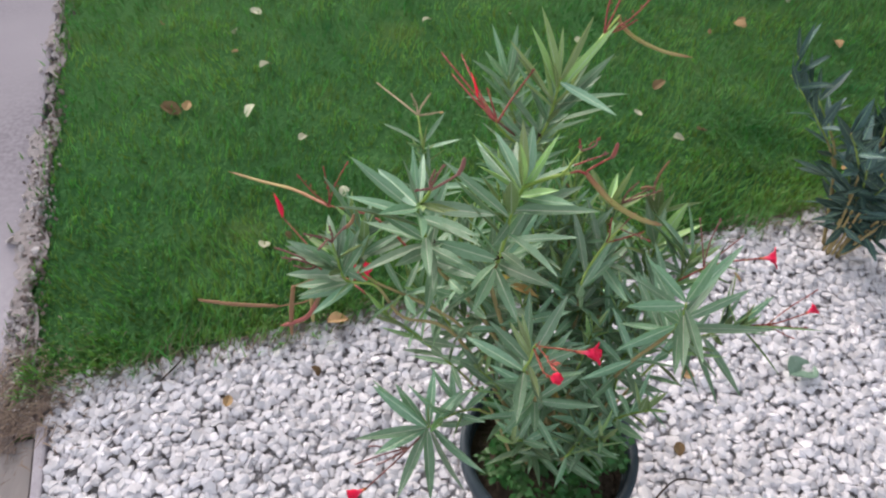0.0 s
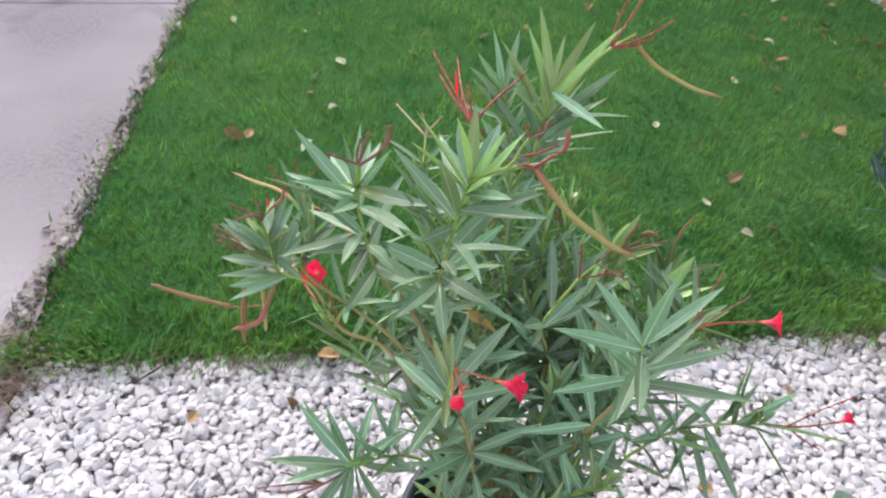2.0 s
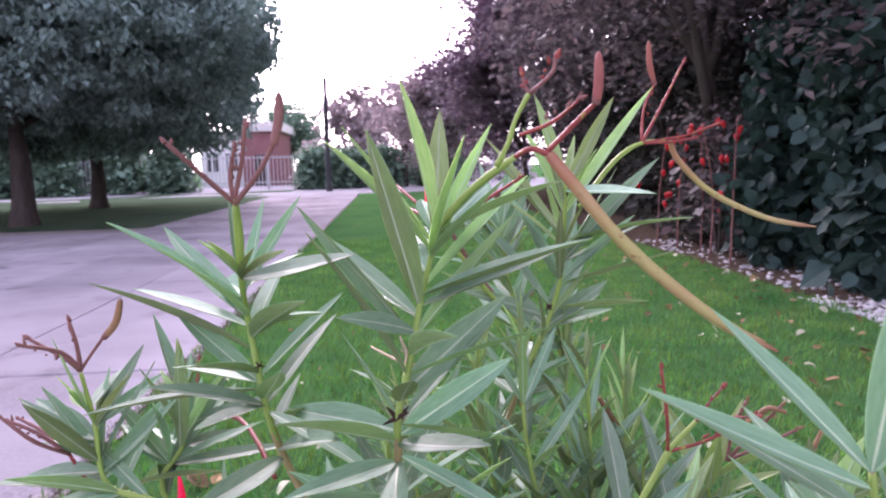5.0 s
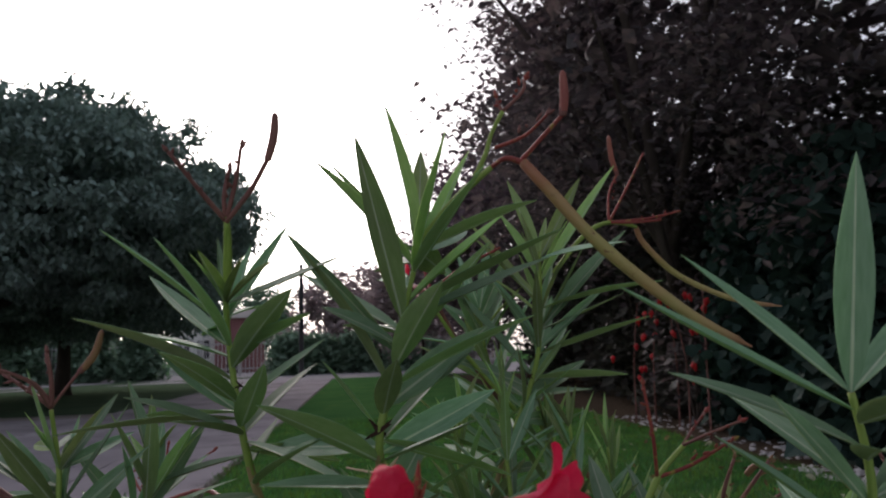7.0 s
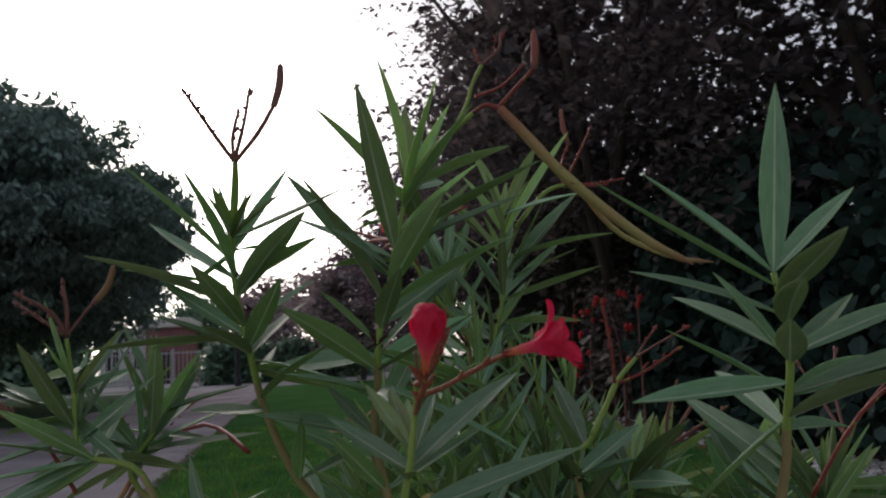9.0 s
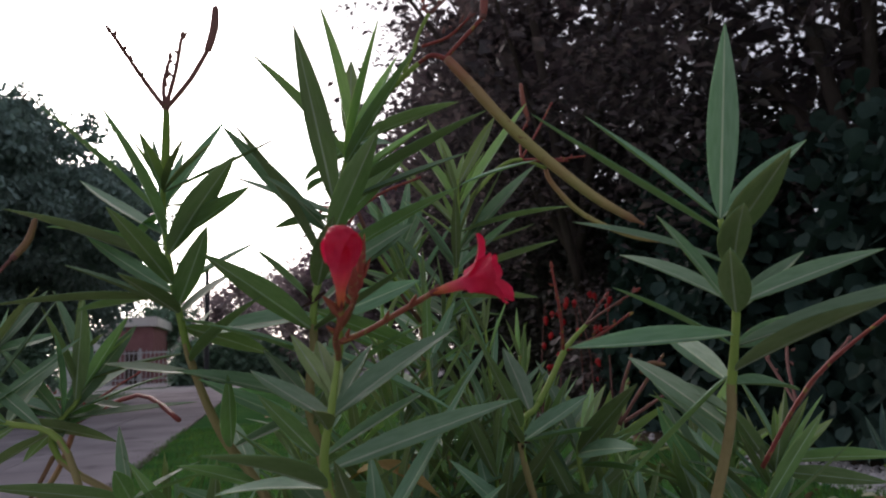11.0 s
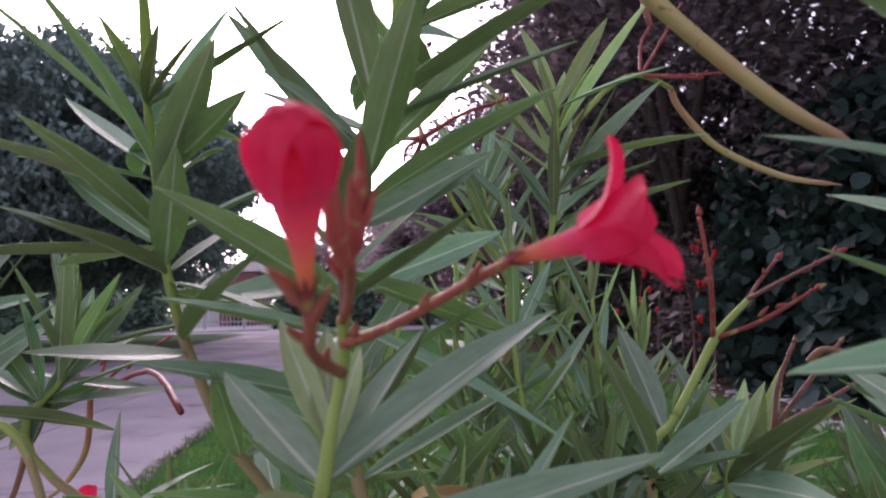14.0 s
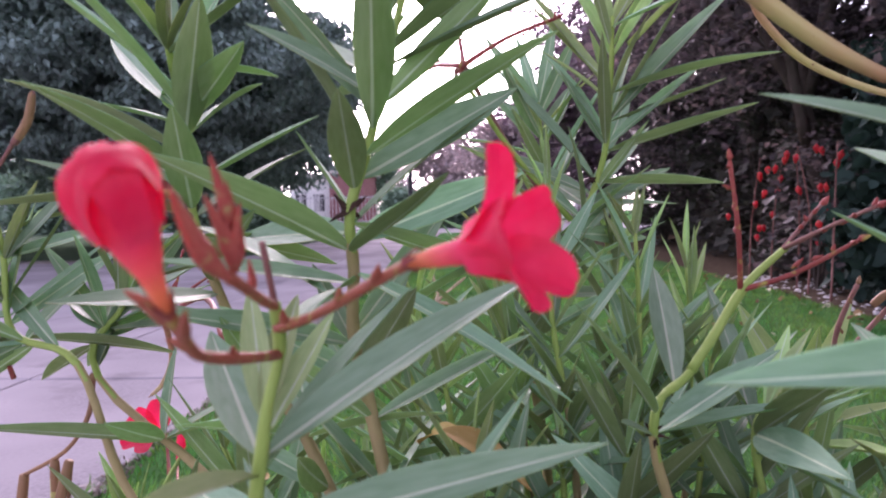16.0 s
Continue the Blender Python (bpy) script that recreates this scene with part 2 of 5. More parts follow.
M_REDBLOOM = leafy("red_bloom", (0.55, 0.02, 0.03), (0.7, 0.05, 0.05), 0.5, 0.3, "island", 0.2, 0.01)
M_WHITEWALL = surface("white_render", (0.7, 0.69, 0.68), (0.82, 0.81, 0.8), 1.0, 20, 0.85, 0.2, 0.01)
M_BRICKWALL = surface("red_brown_brick", (0.25, 0.115, 0.12), (0.34, 0.175, 0.175), 2.0, 20, 0.9, 0.3, 0.01, "object", 0.25)
M_ROOFEDGE = surface("pale_roof_edge", (0.55, 0.5, 0.48), (0.68, 0.64, 0.6), 1.0, 12, 0.8, 0.2, 0.01)
M_POLE = surface("dark_painted_metal", (0.03, 0.03, 0.035), (0.05, 0.05, 0.055), 3, 40, 0.5, 0.1, 0.002)
M_FENCE = surface("pale_fence_metal", (0.45, 0.44, 0.46), (0.58, 0.57, 0.58), 3, 30, 0.6, 0.1, 0.002)
M_ROAD = surface("pale_asphalt_path", (0.3, 0.28, 0.29), (0.4, 0.38, 0.39), 0.7, 25, 0.9, 0.4, 0.01)
M_TWIG = surface("dark_twig", (0.03, 0.025, 0.02), (0.08, 0.06, 0.05), 30, 200, 0.9, 0.5, 0.002)


# ---- mesh helpers ----
def obj(name, verts, faces, mat, parent=None, label="", kind="", smooth=True, mats=None, slots=None):
    me = bpy.data.meshes.new(name)
    me.from_pydata([tuple(v) for v in verts], [], faces)
    for m in mats or [mat]:
        me.materials.append(m)
    if slots is not None:
        me.polygons.foreach_set("material_index", np.array(slots, dtype=np.int32))
    if smooth:
        me.polygons.foreach_set("use_smooth", np.ones(len(me.polygons), dtype=bool))
    me.update()
    ob = new(name, me)
    if parent is not None:
        ob.parent = parent
        ob.matrix_parent_inverse = parent.matrix_basis.inverted() if parent.type == "EMPTY" else Matrix()
    return tagged(ob, label, kind=kind)


def empty(name, loc, label, category, group="", kind=""):
    ob = new(name)
    ob.matrix_basis = Matrix.Translation(loc)
    return tagged(ob, label, category, group, kind)


def curve_points(pts, per=5):
    """A smooth line through the given points."""
    p = [Vector(q) for q in pts]
    if len(p) < 3:
        return [p[0].lerp(p[-1], i / per) for i in range(per + 1)]
    out = []
    for i in range(len(p) - 1):
        a, b, c, d = p[max(i - 1, 0)], p[i], p[i + 1], p[min(i + 2, len(p) - 1)]
        for k in range(per):
            t = k / per
            out.append(0.5 * (2 * b + (c - a) * t + (2 * a - 5 * b + 4 * c - d) * t * t + (3 * b - a - 3 * c + d) * t ** 3))
    return out + [p[-1]]


def tube(pts, radius, sides=7, per=5, lumps=0.0):
    """Vertices and faces of a tapered tube along a smooth line; radius(t), t from 0 to 1."""
    line = curve_points(pts, per)
    verts, faces, n = [], [], len(line)
    ref = Vector((0.3, 0.9, 0.2))
    for i, c in enumerate(line):
        d = (line[min(i + 1, n - 1)] - line[max(i - 1, 0)]).normalized()
        x = d.cross(ref).normalized()
        y = d.cross(x)
        r = radius(i / (n - 1)) * (1 + lumps * noise.noise(c * 60))
        for k in range(sides):
            a = 2 * math.pi * k / sides
            verts.append(c + r * (math.cos(a) * x + math.sin(a) * y))
    for i in range(n - 1):
        for k in range(sides):
            a, b = i * sides + k, i * sides + (k + 1) % sides
            faces.append((a, b, b + sides, a + sides))
    faces.append(tuple(range(sides - 1, -1, -1)))
    faces.append(tuple(range((n - 1) * sides, n * sides)))
    return verts, faces


def slab(corners, z0, z1, bevel=0.007):
    """A slab over a four-cornered plan, its upper edges broken."""
    c = sum((Vector(p) for p in corners), Vector((0, 0))) / 4
    lower = [Vector((p[0], p[1], z0)) for p in corners]
    mid = [Vector((p[0], p[1], z1 - bevel)) for p in corners]
    top = []
    for p in corners:
        d = (c - Vector(p))
        top.append(Vector((p[0] + d.x / d.length * bevel * 1.4, p[1] + d.y / d.length * bevel * 1.4, z1)))
    v = lower + mid + top
    f = [(3, 2, 1, 0), (8, 9, 10, 11)]
    for i in range(4):
        j = (i + 1) % 4
        f += [(i, j, 4 + j, 4 + i), (4 + i, 4 + j, 8 + j, 8 + i)]
    return v, f


def box(x0, x1, y0, y1, z0, z1):
    v = [(x, y, z) for z in (z0, z1) for y in (y0, y1) for x in (x0, x1)]
    return v, [(0, 2, 3, 1), (4, 5, 7, 6), (0, 1, 5, 4), (2, 6, 7, 3), (0, 4, 6, 2), (1, 3, 7, 5)]


def in_plan(v):
    return [U(p[0], p[1], p[2]) for p in v]


# ---- ground ----
def sheet(name, u0, u1, v0, v1, z, step, mat, label, wave=0.0, category="ground"):
    nu, nv = max(2, int((u1 - u0) / step) + 1), max(2, int((v1 - v0) / step) + 1)
    verts = []
    for j in range(nv):
        for i in range(nu):
            u, v = u0 + (u1 - u0) * i / (nu - 1), v0 + (v1 - v0) * j / (nv - 1)
            verts.append(U(u, v, z + wave * noise.noise(Vector((u * 1.1, v * 1.1, 3.7)))))
    faces = [(j * nu + i, j * nu + i + 1, (j + 1) * nu + i + 1, (j + 1) * nu + i) for j in range(nv - 1) for i in range(nu - 1)]
    ob = obj(name, verts, faces, mat, kind="structure")
    return tagged(ob, label, category)


ground = sheet("ground", -400, 400, -400, 400, -0.05, 100, M_LAWN, "grassy ground that reaches the horizon")
lawn = sheet("lawn", -0.79, 3.42, 1.2, 28.5, -0.004, 0.25, M_LAWN, "short green lawn beside the concrete drive", 0.012)
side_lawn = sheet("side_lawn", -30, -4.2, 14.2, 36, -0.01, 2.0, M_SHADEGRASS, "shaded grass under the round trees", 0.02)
gravel_bed = sheet("gravel_bed", -0.74, 2.55, -0.42, 1.24, -0.018, 0.3, M_GRAVELBASE, "soil under the white gravel bed", 0.006)
side_bed = sheet("side_bed", 3.38, 7.5, 1.2, 26, 0.004, 0.4, M_SOIL, "dark soil bed under the tall trees", 0.02)
far_path = sheet("far_path", -40, 12, 28.6, 48.0, -0.012, 4, M_ROAD, "pale path crossing behind the lawn")

driveway = sheet("driveway", -26, -0.9, -6, 28.5, -0.03, 3, M_DIRTSTRIP, "sandy base under the concrete drive slabs")
joints_v = [-6.0, -2.3, 1.03, 3.83, 6.9, 10.0, 13.1, 16.2, 19.5, 22.8, 26.0, 28.5]
joints_u = [-4.25, -3.15, -1.97, -0.83]
rnd = random.Random(4)
for j in range(len(joints_v) - 1):
    v0, v1 = joints_v[j], joints_v[j + 1]
    cols = list(zip(joints_u[:-1], joints_u[1:]))
    if 10.0 <= v0 < 13.1 or v1 <= 10.01:
        cols = [(-26, -15), (-15, -9.5), (-9.5, -6.9), (-6.9, -5.4), (-5.4, -4.25)] + cols
    for u0, u1 in cols:
        g = 0.0035
        edge = -0.745 if (u1 == -0.83 and v1 < 1.1) else u1
        cs = [(u0 + g, v0 + g), (edge - g, v0 + g), (edge - g + rnd.uniform(-0.01, 0.01), v1 - g), (u0 + g, v1 - g)]
        sv, sf = slab([U(*c).xy for c in cs], -0.1, rnd.uniform(-0.004, 0.004))
        obj("concrete_slab", sv, sf, M_OLDSLAB if (u1 == -0.83 and v1 < 1.1) else M_CONCRETE, driveway, smooth=False)


# The slab's own pale edge, added as a separate strip of lighter concrete.
kv, kf = box(-0.745, -0.717, -0.42, 1.05, -0.06, 0.008)
kerb = obj("kerb", in_plan(kv), kf, M_CONCRETE, kind="structure", smooth=False)
tagged(kerb, "narrow pale edge of the weathered slab along the gravel bed", "kerb")
bev = kerb.modifiers.new("worn", "BEVEL")
bev.width, bev.segments = 0.006, 2

# grass blades over the near lawn
def blades(name, count, place, tall, mat, label, lean=0.6, width=0.0022):
    r = random.Random(len(name))
    verts, faces = [], []
    for _ in range(count):
        p, h = place(r), tall(r)
        h *= 1.0 + 0.7 * noise.noise(p * 7.0)
        a, b = r.uniform(0, 6.283), 5.0 * noise.noise(p * 2.3) + r.gauss(0, 1.1)
        w = Vector((math.cos(a), math.sin(a), 0)) * width * r.uniform(0.7, 1.4)
        d = Vector((math.cos(b), math.sin(b), 0)) * lean * h * r.uniform(0.2, 1.2)
        k = len(verts)
        verts += [p - w, p + w, p + d * 0.35 + w * 0.8 + Vector((0, 0, h * 0.6)), p + d * 0.35 - w * 0.8 + Vector((0, 0, h * 0.6)), p + d + Vector((0, 0, h * 0.95))]
        faces += [(k, k + 1, k + 2, k + 3), (k + 3, k + 2, k + 4)]
    ob = obj(name, verts, faces, mat, kind="stuff", smooth=False)
    return tagged(ob, label, "grass")


def lawn_place(r):
    v = 1.2 + 9.0 * r.random() ** 1.9
    u = r.uniform(-0.795 - 0.01 * min(3.0, v - 1.2) + 0.05 * noise.noise(Vector((v * 3, 0, 0))) + 0.025 * noise.noise(Vector((v * 11, 5, 0))), 3.4)
    if u < -0.5 and r.random() < 0.12:
        u -= abs(r.gauss(0, 0.05))
    return U(u, v + 0.03 * noise.noise(Vector((u * 5, 2, 0))), 0.012 * noise.noise(Vector((u * 1.1, v * 1.1, 3.7))) - 0.006)


blades("lawn_grass", 84000, lawn_place, lambda r: r.uniform(0.022, 0.05), M_GRASS, "dense short green grass blades", 0.8, 0.0024)
blades("edge_grass", 2600, lambda r: U(r.uniform(-0.8, 2.6), 1.2 + r.gauss(0, 0.035)), lambda r: r.uniform(0.025, 0.075), M_GRASS, "longer grass along the gravel edge", 1.1, 0.002)
blades("edge_straw", 2400, lambda r: U(r.uniform(-0.72, 2.6), 1.17 + r.gauss(0, 0.03), 0.004), lambda r: r.uniform(0.008, 0.035), M_STRAW, "dry grass matted along the gravel edge", 1.9, 0.0015)
lv, lf = [U(-0.88, 1.12, 0.012)], []
for k in range(48):
    a = 6.283 * k / 48
    for q, (s_, z) in enumerate(((0.4, 0.012), (0.75, 0.009), (1.0, 0.0045))):
        w = s_ * (1 + 0.35 * noise.noise(Vector((math.cos(a) * 3.7, math.sin(a) * 3.7, 3.0 + q))))
        lv.append(U(-0.9 + 0.2 * w * math.cos(a), 1.12 + (0.115 + 0.05 * math.cos(a)) * w * math.sin(a), z + 0.006 * noise.noise(Vector((a * 3, q * 5, 1)))))
for k in range(48):
    a, b = 1 + 3 * k, 1 + 3 * ((k + 1) % 48)
    lf += [(0, a, b), (a, a + 1, b + 1, b), (a + 1, a + 2, b + 2, b + 1)]
tagged(obj("litter_patch", lv, lf, M_LITTER, kind="structure"), "flat patch of brown litter and soil at the drive corner", "ground")
blades("dry_grass_heap", 2200, lambda r: U(r.gauss(-0.87, 0.12), r.gauss(1.14, 0.09), 0.012 + abs(r.gauss(0, 0.003))), lambda r: r.uniform(0.003, 0.011), M_STRAW, "flattened dry grass and litter by the drive corner", 5.5, 0.0016)


blades("slab_corner_grass", 1500, lambda r: U(r.gauss(-0.7, 0.085), r.gauss(0.62, 0.05), 0.012), lambda r: r.uniform(0.006, 0.03), M_STRAW, "dry grass tufts over the corner of the weathered slab", 2.4, 0.0016)


# ---- gravel ----
def stone_shape(r):
    bm = bmesh.new()
    bmesh.ops.create_icosphere(bm, subdivisions=1, radius=1.0)
    flat = [Vector((r.gauss(0, 1), r.gauss(0, 1), r.gauss(0, 0.35))).normalized() for _ in range(6)]
    flat += [Vector((r.gauss(0, 0.3), r.gauss(0, 0.3), 1)).normalized(), Vector((r.gauss(0, 0.3), r.gauss(0, 0.3), -1)).normalized()]
    for v in bm.verts:
        v.co *= r.uniform(0.96, 1.06)
        for d in flat:
            over = v.co.dot(d) - 0.5
            if over > 0:
                v.co -= d * over
        v.co.x *= 1.45
        v.co.y *= 1.2
        v.co.z *= 0.8
    vs, fs = [v.co.copy() for v in bm.verts], [tuple(v.index for v in f.verts) for f in bm.faces]
    bm.free()
    return vs, fs


r = random.Random(11)
SHAPES = [stone_shape(r) for _ in range(14)]
STONE_MESHES = []
for vs, fs in SHAPES:
    me = bpy.data.meshes.new("stone")
    me.from_pydata([tuple(v) for v in vs], [], fs)
    me.materials.append(M_STONE)
    STONE_MESHES.append(me)


def stone_spots(u0, u1, v0, v1, gap, r):
    rows = int((v1 - v0) / (gap * 0.87))
    for j in range(rows):
        for i in range(int((u1 - u0) / gap)):
            yield (u0 + gap * (i + 0.5 * (j % 2)) + r.gauss(0, gap * 0.2), v0 + gap * 0.87 * j + r.gauss(0, gap * 0.2))


def stone_pose(u, v, r, size):
    z = -0.011 + r.uniform(0, 0.012) + 0.01 * noise.noise(Vector((u * 3, v * 3, 9)))
    s = size * r.choice((0.65, 0.85, 0.95, 1.0, 1.1, 1.3)) * r.uniform(0.92, 1.08)
    return Matrix.LocRotScale(U(u, v, z), Euler((r.gauss(0, 0.3), r.gauss(0, 0.3), r.uniform(0, 6.28))), (s, s, s))


def gravel(name, spots, r, size, parent, near, label):
    verts, faces, made = [], [], 0
    for u, v in spots:
        k = r.randrange(len(SHAPES))
        m = stone_pose(u, v, r, size)
        if near and near(u, v) and made < 300:
            ob = new("stone", STONE_MESHES[k])
            ob.parent, ob.matrix_basis = parent, m
            made += 1
            continue
        b = len(verts)
        verts += [m @ c for c in SHAPES[k][0]]
        faces += [tuple(b + i for i in f) for f in SHAPES[k][1]]
    ob = obj(name, verts, faces, M_STONES, parent, kind="stuff", smooth=False, label=label)
    return ob


r = random.Random(12)
POT = Vector((0.265, 0.6, 0.0))
POT_U, POT_V = POT.x * CU + POT.y * SU, -POT.x * SU + POT.y * CU


def bed_spots():
    for layer in range(2):
        for u, v in stone_spots(-0.705, 2.5, -0.35, 1.215, 0.0255 if layer else 0.0235, r):
            if math.hypot(u - POT_U, v - POT_V) > 0.15 and (v < 1.17 or r.random() < 0.5) and (layer == 0 or r.random() < 0.75):
                yield u, v


gravel("gravel_stones", bed_spots(), r, 0.0158, gravel_bed, lambda u, v: -0.25 < u < 0.1 and 0.72 < v < 1.08, "white crushed marble gravel")
gravel("side_bed_stones", [(u, v) for u, v in stone_spots(3.3, 3.95, 2.6, 5.0, 0.042, r) if r.random() < 0.85], r, 0.024, side_bed, None, "white stones along the tree bed")
gravel("pink_side_stones", [(u, v) for u, v in stone_spots(3.45, 4.3, 5.2, 9.0, 0.09, r) if r.random() < 0.6], r, 0.03, side_bed, None, "scattered pale stones under the trees")


def crumbs(name, count, place, size, mat, label):
    r = random.Random(count)
    verts, faces = [], []
    for _ in range(count):
        vs, fs = SHAPES[r.randrange(len(SHAPES))]
        p, s = place(r), size * r.uniform(0.4, 1.3)
        m = Matrix.LocRotScale(p, Euler((r.random() * 3, r.random() * 3, r.random() * 6)), (s, s, s * 0.7))
        b = len(verts)
        verts += [m @ c for c in vs]
        faces += [tuple(b + i for i in f) for f in fs]
    return tagged(obj(name, verts, faces, mat, kind="stuff", smooth=False, label=label), category="debris")


dv, df, n_strip = [], [], 520
for j in range(n_strip + 1):
    v = 1.2 + 24.8 * (j / n_strip) ** 1.6
    ragged = 0.07 * noise.noise(Vector((v * 3.1, 1.3, 0))) + 0.05 * noise.noise(Vector((v * 13, 4.1, 0))) + 0.025 * noise.noise(Vector((v * 41, 2.1, 0)))
    dv += [U(-0.83 + ragged, v, 0.0042), U(-0.806 + 0.5 * ragged, v, 0.0065 + 0.003 * noise.noise(Vector((v * 23, 8, 0)))), U(-0.772 - 0.008 * min(3.0, v - 1.2) + 0.04 * noise.noise(Vector((v * 6.1, 9.3, 0))), v, 0.003)]
    if j:
        k = 3 * j - 3
        df += [(k, k + 1, k + 4, k + 3), (k + 1, k + 2, k + 5, k + 4)]
dirt_strip = tagged(obj("dirt_strip", dv, df, M_DIRTSTRIP, kind="structure"), "thin ragged strip of pale dirt between drive and lawn", "ground")


def edge_clump(r):
    v = 1.2 + 6.8 * r.random() ** 1.3
    for _ in range(30):
        if noise.noise(Vector((v * 2.1, 7.7, 0))) + 0.25 * r.random() > 0.12:
            break
        v = 1.2 + 6.8 * r.random() ** 1.3
    return U(-0.805 + r.gauss(0, 0.02) - 0.014 * max(0, r.gauss(0, 1)), v, 0.002)


crumbs("drive_edge_crumbs", 1500, edge_clump, 0.0085, M_DIRT, "dirt crumbs and grit along the drive edge")
crumbs("edge_pebbles", 260, lambda r: U(-0.81 + r.gauss(0, 0.022), 1.2 + 7 * r.random() ** 1.4, 0.008), 0.013, M_DIRT, "pale pebbles and clods along the drive edge")
crumbs("edge_chips", 850, lambda r: U(-0.79 + r.gauss(0, 0.02), 1.2 + 7 * r.random() ** 1.4, 0.008), 0.009, M_LITTER, "brown chips of leaf and bark along the drive edge")
crumbs("drive_edge_grit", 220, edge_clump, 0.007, M_SOIL, "dark crumbs of soil along the drive edge")
crumbs("corner_dirt", 260, lambda r: U(r.gauss(-0.85, 0.09), r.gauss(1.17, 0.06), 0.008 + 0.004 * r.random()), 0.007, M_DIRT, "loose dirt at the corner of the bed")


# ---- plant pot ----
def lathe(profile, sides, centre, wobble=0.0):
    verts, faces = [], []
    for r_, z in profile:
        for k in range(sides):
            a = 2 * math.pi * k / sides
            verts.append(Vector((centre.x + r_ * math.cos(a), centre.y + r_ * math.sin(a), z + wobble * noise.noise(Vector((r_ * 30, a, 1))))))
    for i in range(len(profile) - 1):
        for k in range(sides):
            a, b = i * sides + k, i * sides + (k + 1) % sides
            faces.append((a, b, b + sides, a + sides))
    return verts, faces


plant_pot = empty("plant_pot", POT, "large dark blue-grey plastic plant pot standing in gravel", "plant pot")
pv, pf = lathe([(0.0, -0.01), (0.135, -0.01), (0.14, 0.0), (0.176, 0.27), (0.168, 0.27), (0.16, 0.1), (0.0, 0.1)], 48, POT)
obj("pot_body", pv, pf, M_POTPLASTIC, plant_pot)
pv, pf = lathe([(0.172, 0.265), (0.19, 0.268), (0.193, 0.275), (0.192, 0.302), (0.186, 0.307), (0.176, 0.305), (0.17, 0.298), (0.169, 0.265)], 48, POT)
obj("rim", pv, pf, M_POTPLASTIC, plant_pot)
pv, pf = lathe([(0.1705, 0.24), (0.12, 0.262), (0.06, 0.272), (0.001, 0.275)], 32, POT, 0.008)
obj("potting_soil", pv, pf, M_SOIL, plant_pot, "dark potting soil")


def leaf_cloud(centres, count, spread, size, r, droop=0.3, aspect=0.55, broad=False):
    """Many small folded leaves about the given centres."""
    verts, faces = [], []
    for c in centres:
        for _ in range(count):
            p = Vector(c) + Vector([s_ * max(-1.6, min(1.6, r.gauss(0, 1))) for s_ in spread])
            a = r.uniform(0, 6.283)
            d = Vector((math.cos(a), math.sin(a), r.gauss(-droop, 0.45))).normalized()
            s = d.cross(Vector((r.gauss(0, 0.5), r.gauss(0, 0.5), 1))).normalized()
            n = s.cross(d)
            L = size * r.uniform(0.6, 1.3)
            w = s * L * aspect * 0.5
            k = len(verts)
            if broad:
                verts += [p + d * L * 0.5 - n * L * 0.06, p, p + d * L * 0.12 + w, p + d * L * 0.5 + w * 1.15, p + d * L * 0.82 + w * 0.6, p + d * L, p + d * L * 0.82 - w * 0.6, p + d * L * 0.5 - w * 1.15, p + d * L * 0.12 - w]
                faces += [(k, k + 1 + j, k + 1 + (j + 1) % 8) for j in range(8)]
                continue
            verts += [p, p + d * L * 0.45 + w + n * L * 0.08, p + d * L, p + d * L * 0.45 - w + n * L * 0.08, p + d * L * 0.5]
            faces += [(k, k + 4, k + 1), (k + 4, k + 2, k + 1), (k, k + 3, k + 4), (k + 4, k + 3, k + 2)]
    return verts, faces


r = random.Random(21)
spots = []
while len(spots) < 46:
    a, q = r.uniform(0, 6.283), 0.155 * math.sqrt(r.random())
    spots.append((POT.x + q * math.cos(a), POT.y + q * math.sin(a), 0.285 + 0.03 * r.random()))
wv, wf = leaf_cloud(spots, 34, (0.016, 0.016, 0.014), 0.02, r, 0.0, 0.75)
tagged(obj("pot_weeds", wv, wf, M_WEED, kind="stuff", smooth=False), "small green weeds covering the potting soil", "weeds")


# ---- oleander ----
def leaf_mesh(bend, fold, twist, mats, name="leaf"):
    """A stiff lance-shaped leaf one unit long with a fine pale midrib, an upper and an under side."""
    verts, faces, slots = [], [], []
    N = 12
    for side in (0, 1):
        for i in range(N + 1):
            t = i / N
            w = 0.5 * (math.sin(math.pi * t ** 0.86) ** 0.85 * (1 - 0.16 * max(0.0, t - 0.55)) + 0.07 * (1 - t) ** 2)
            z = -bend * t * t
            tw = twist * t
            for y in (-1, -0.55, -0.05, 0.05, 0.55, 1):
                rib = abs(y) < 0.1
                yy = y * w if not rib else math.copysign(max(0.012, 0.05 * (1 - 0.75 * t)), y) * (1 if w > 0.06 else w / 0.06)
                lift = 0.14 * (fold * abs(y) * w * 0.6 - (0.012 if rib and side == 0 else 0)) - 0.004 * side
                verts.append((t, yy * math.cos(tw), z + lift + yy * math.sin(tw) * 0.14))
        b = side * 6 * (N + 1)
        for i in range(N):
            for k in range(5):
                q = (b + i * 6 + k, b + (i + 1) * 6 + k, b + (i + 1) * 6 + k + 1, b + i * 6 + k + 1)
                faces.append(q[::-1] if side == 0 else q)
                slots.append(2 if k == 2 else side)
    me = bpy.data.meshes.new(name)
    me.from_pydata(verts, [], faces)
    for m in mats:
        me.materials.append(m)
    me.polygons.foreach_set("material_index", np.array(slots, dtype=np.int32))
    me.polygons.foreach_set("use_smooth", np.ones(len(faces), dtype=bool))
    me.update()
    return me


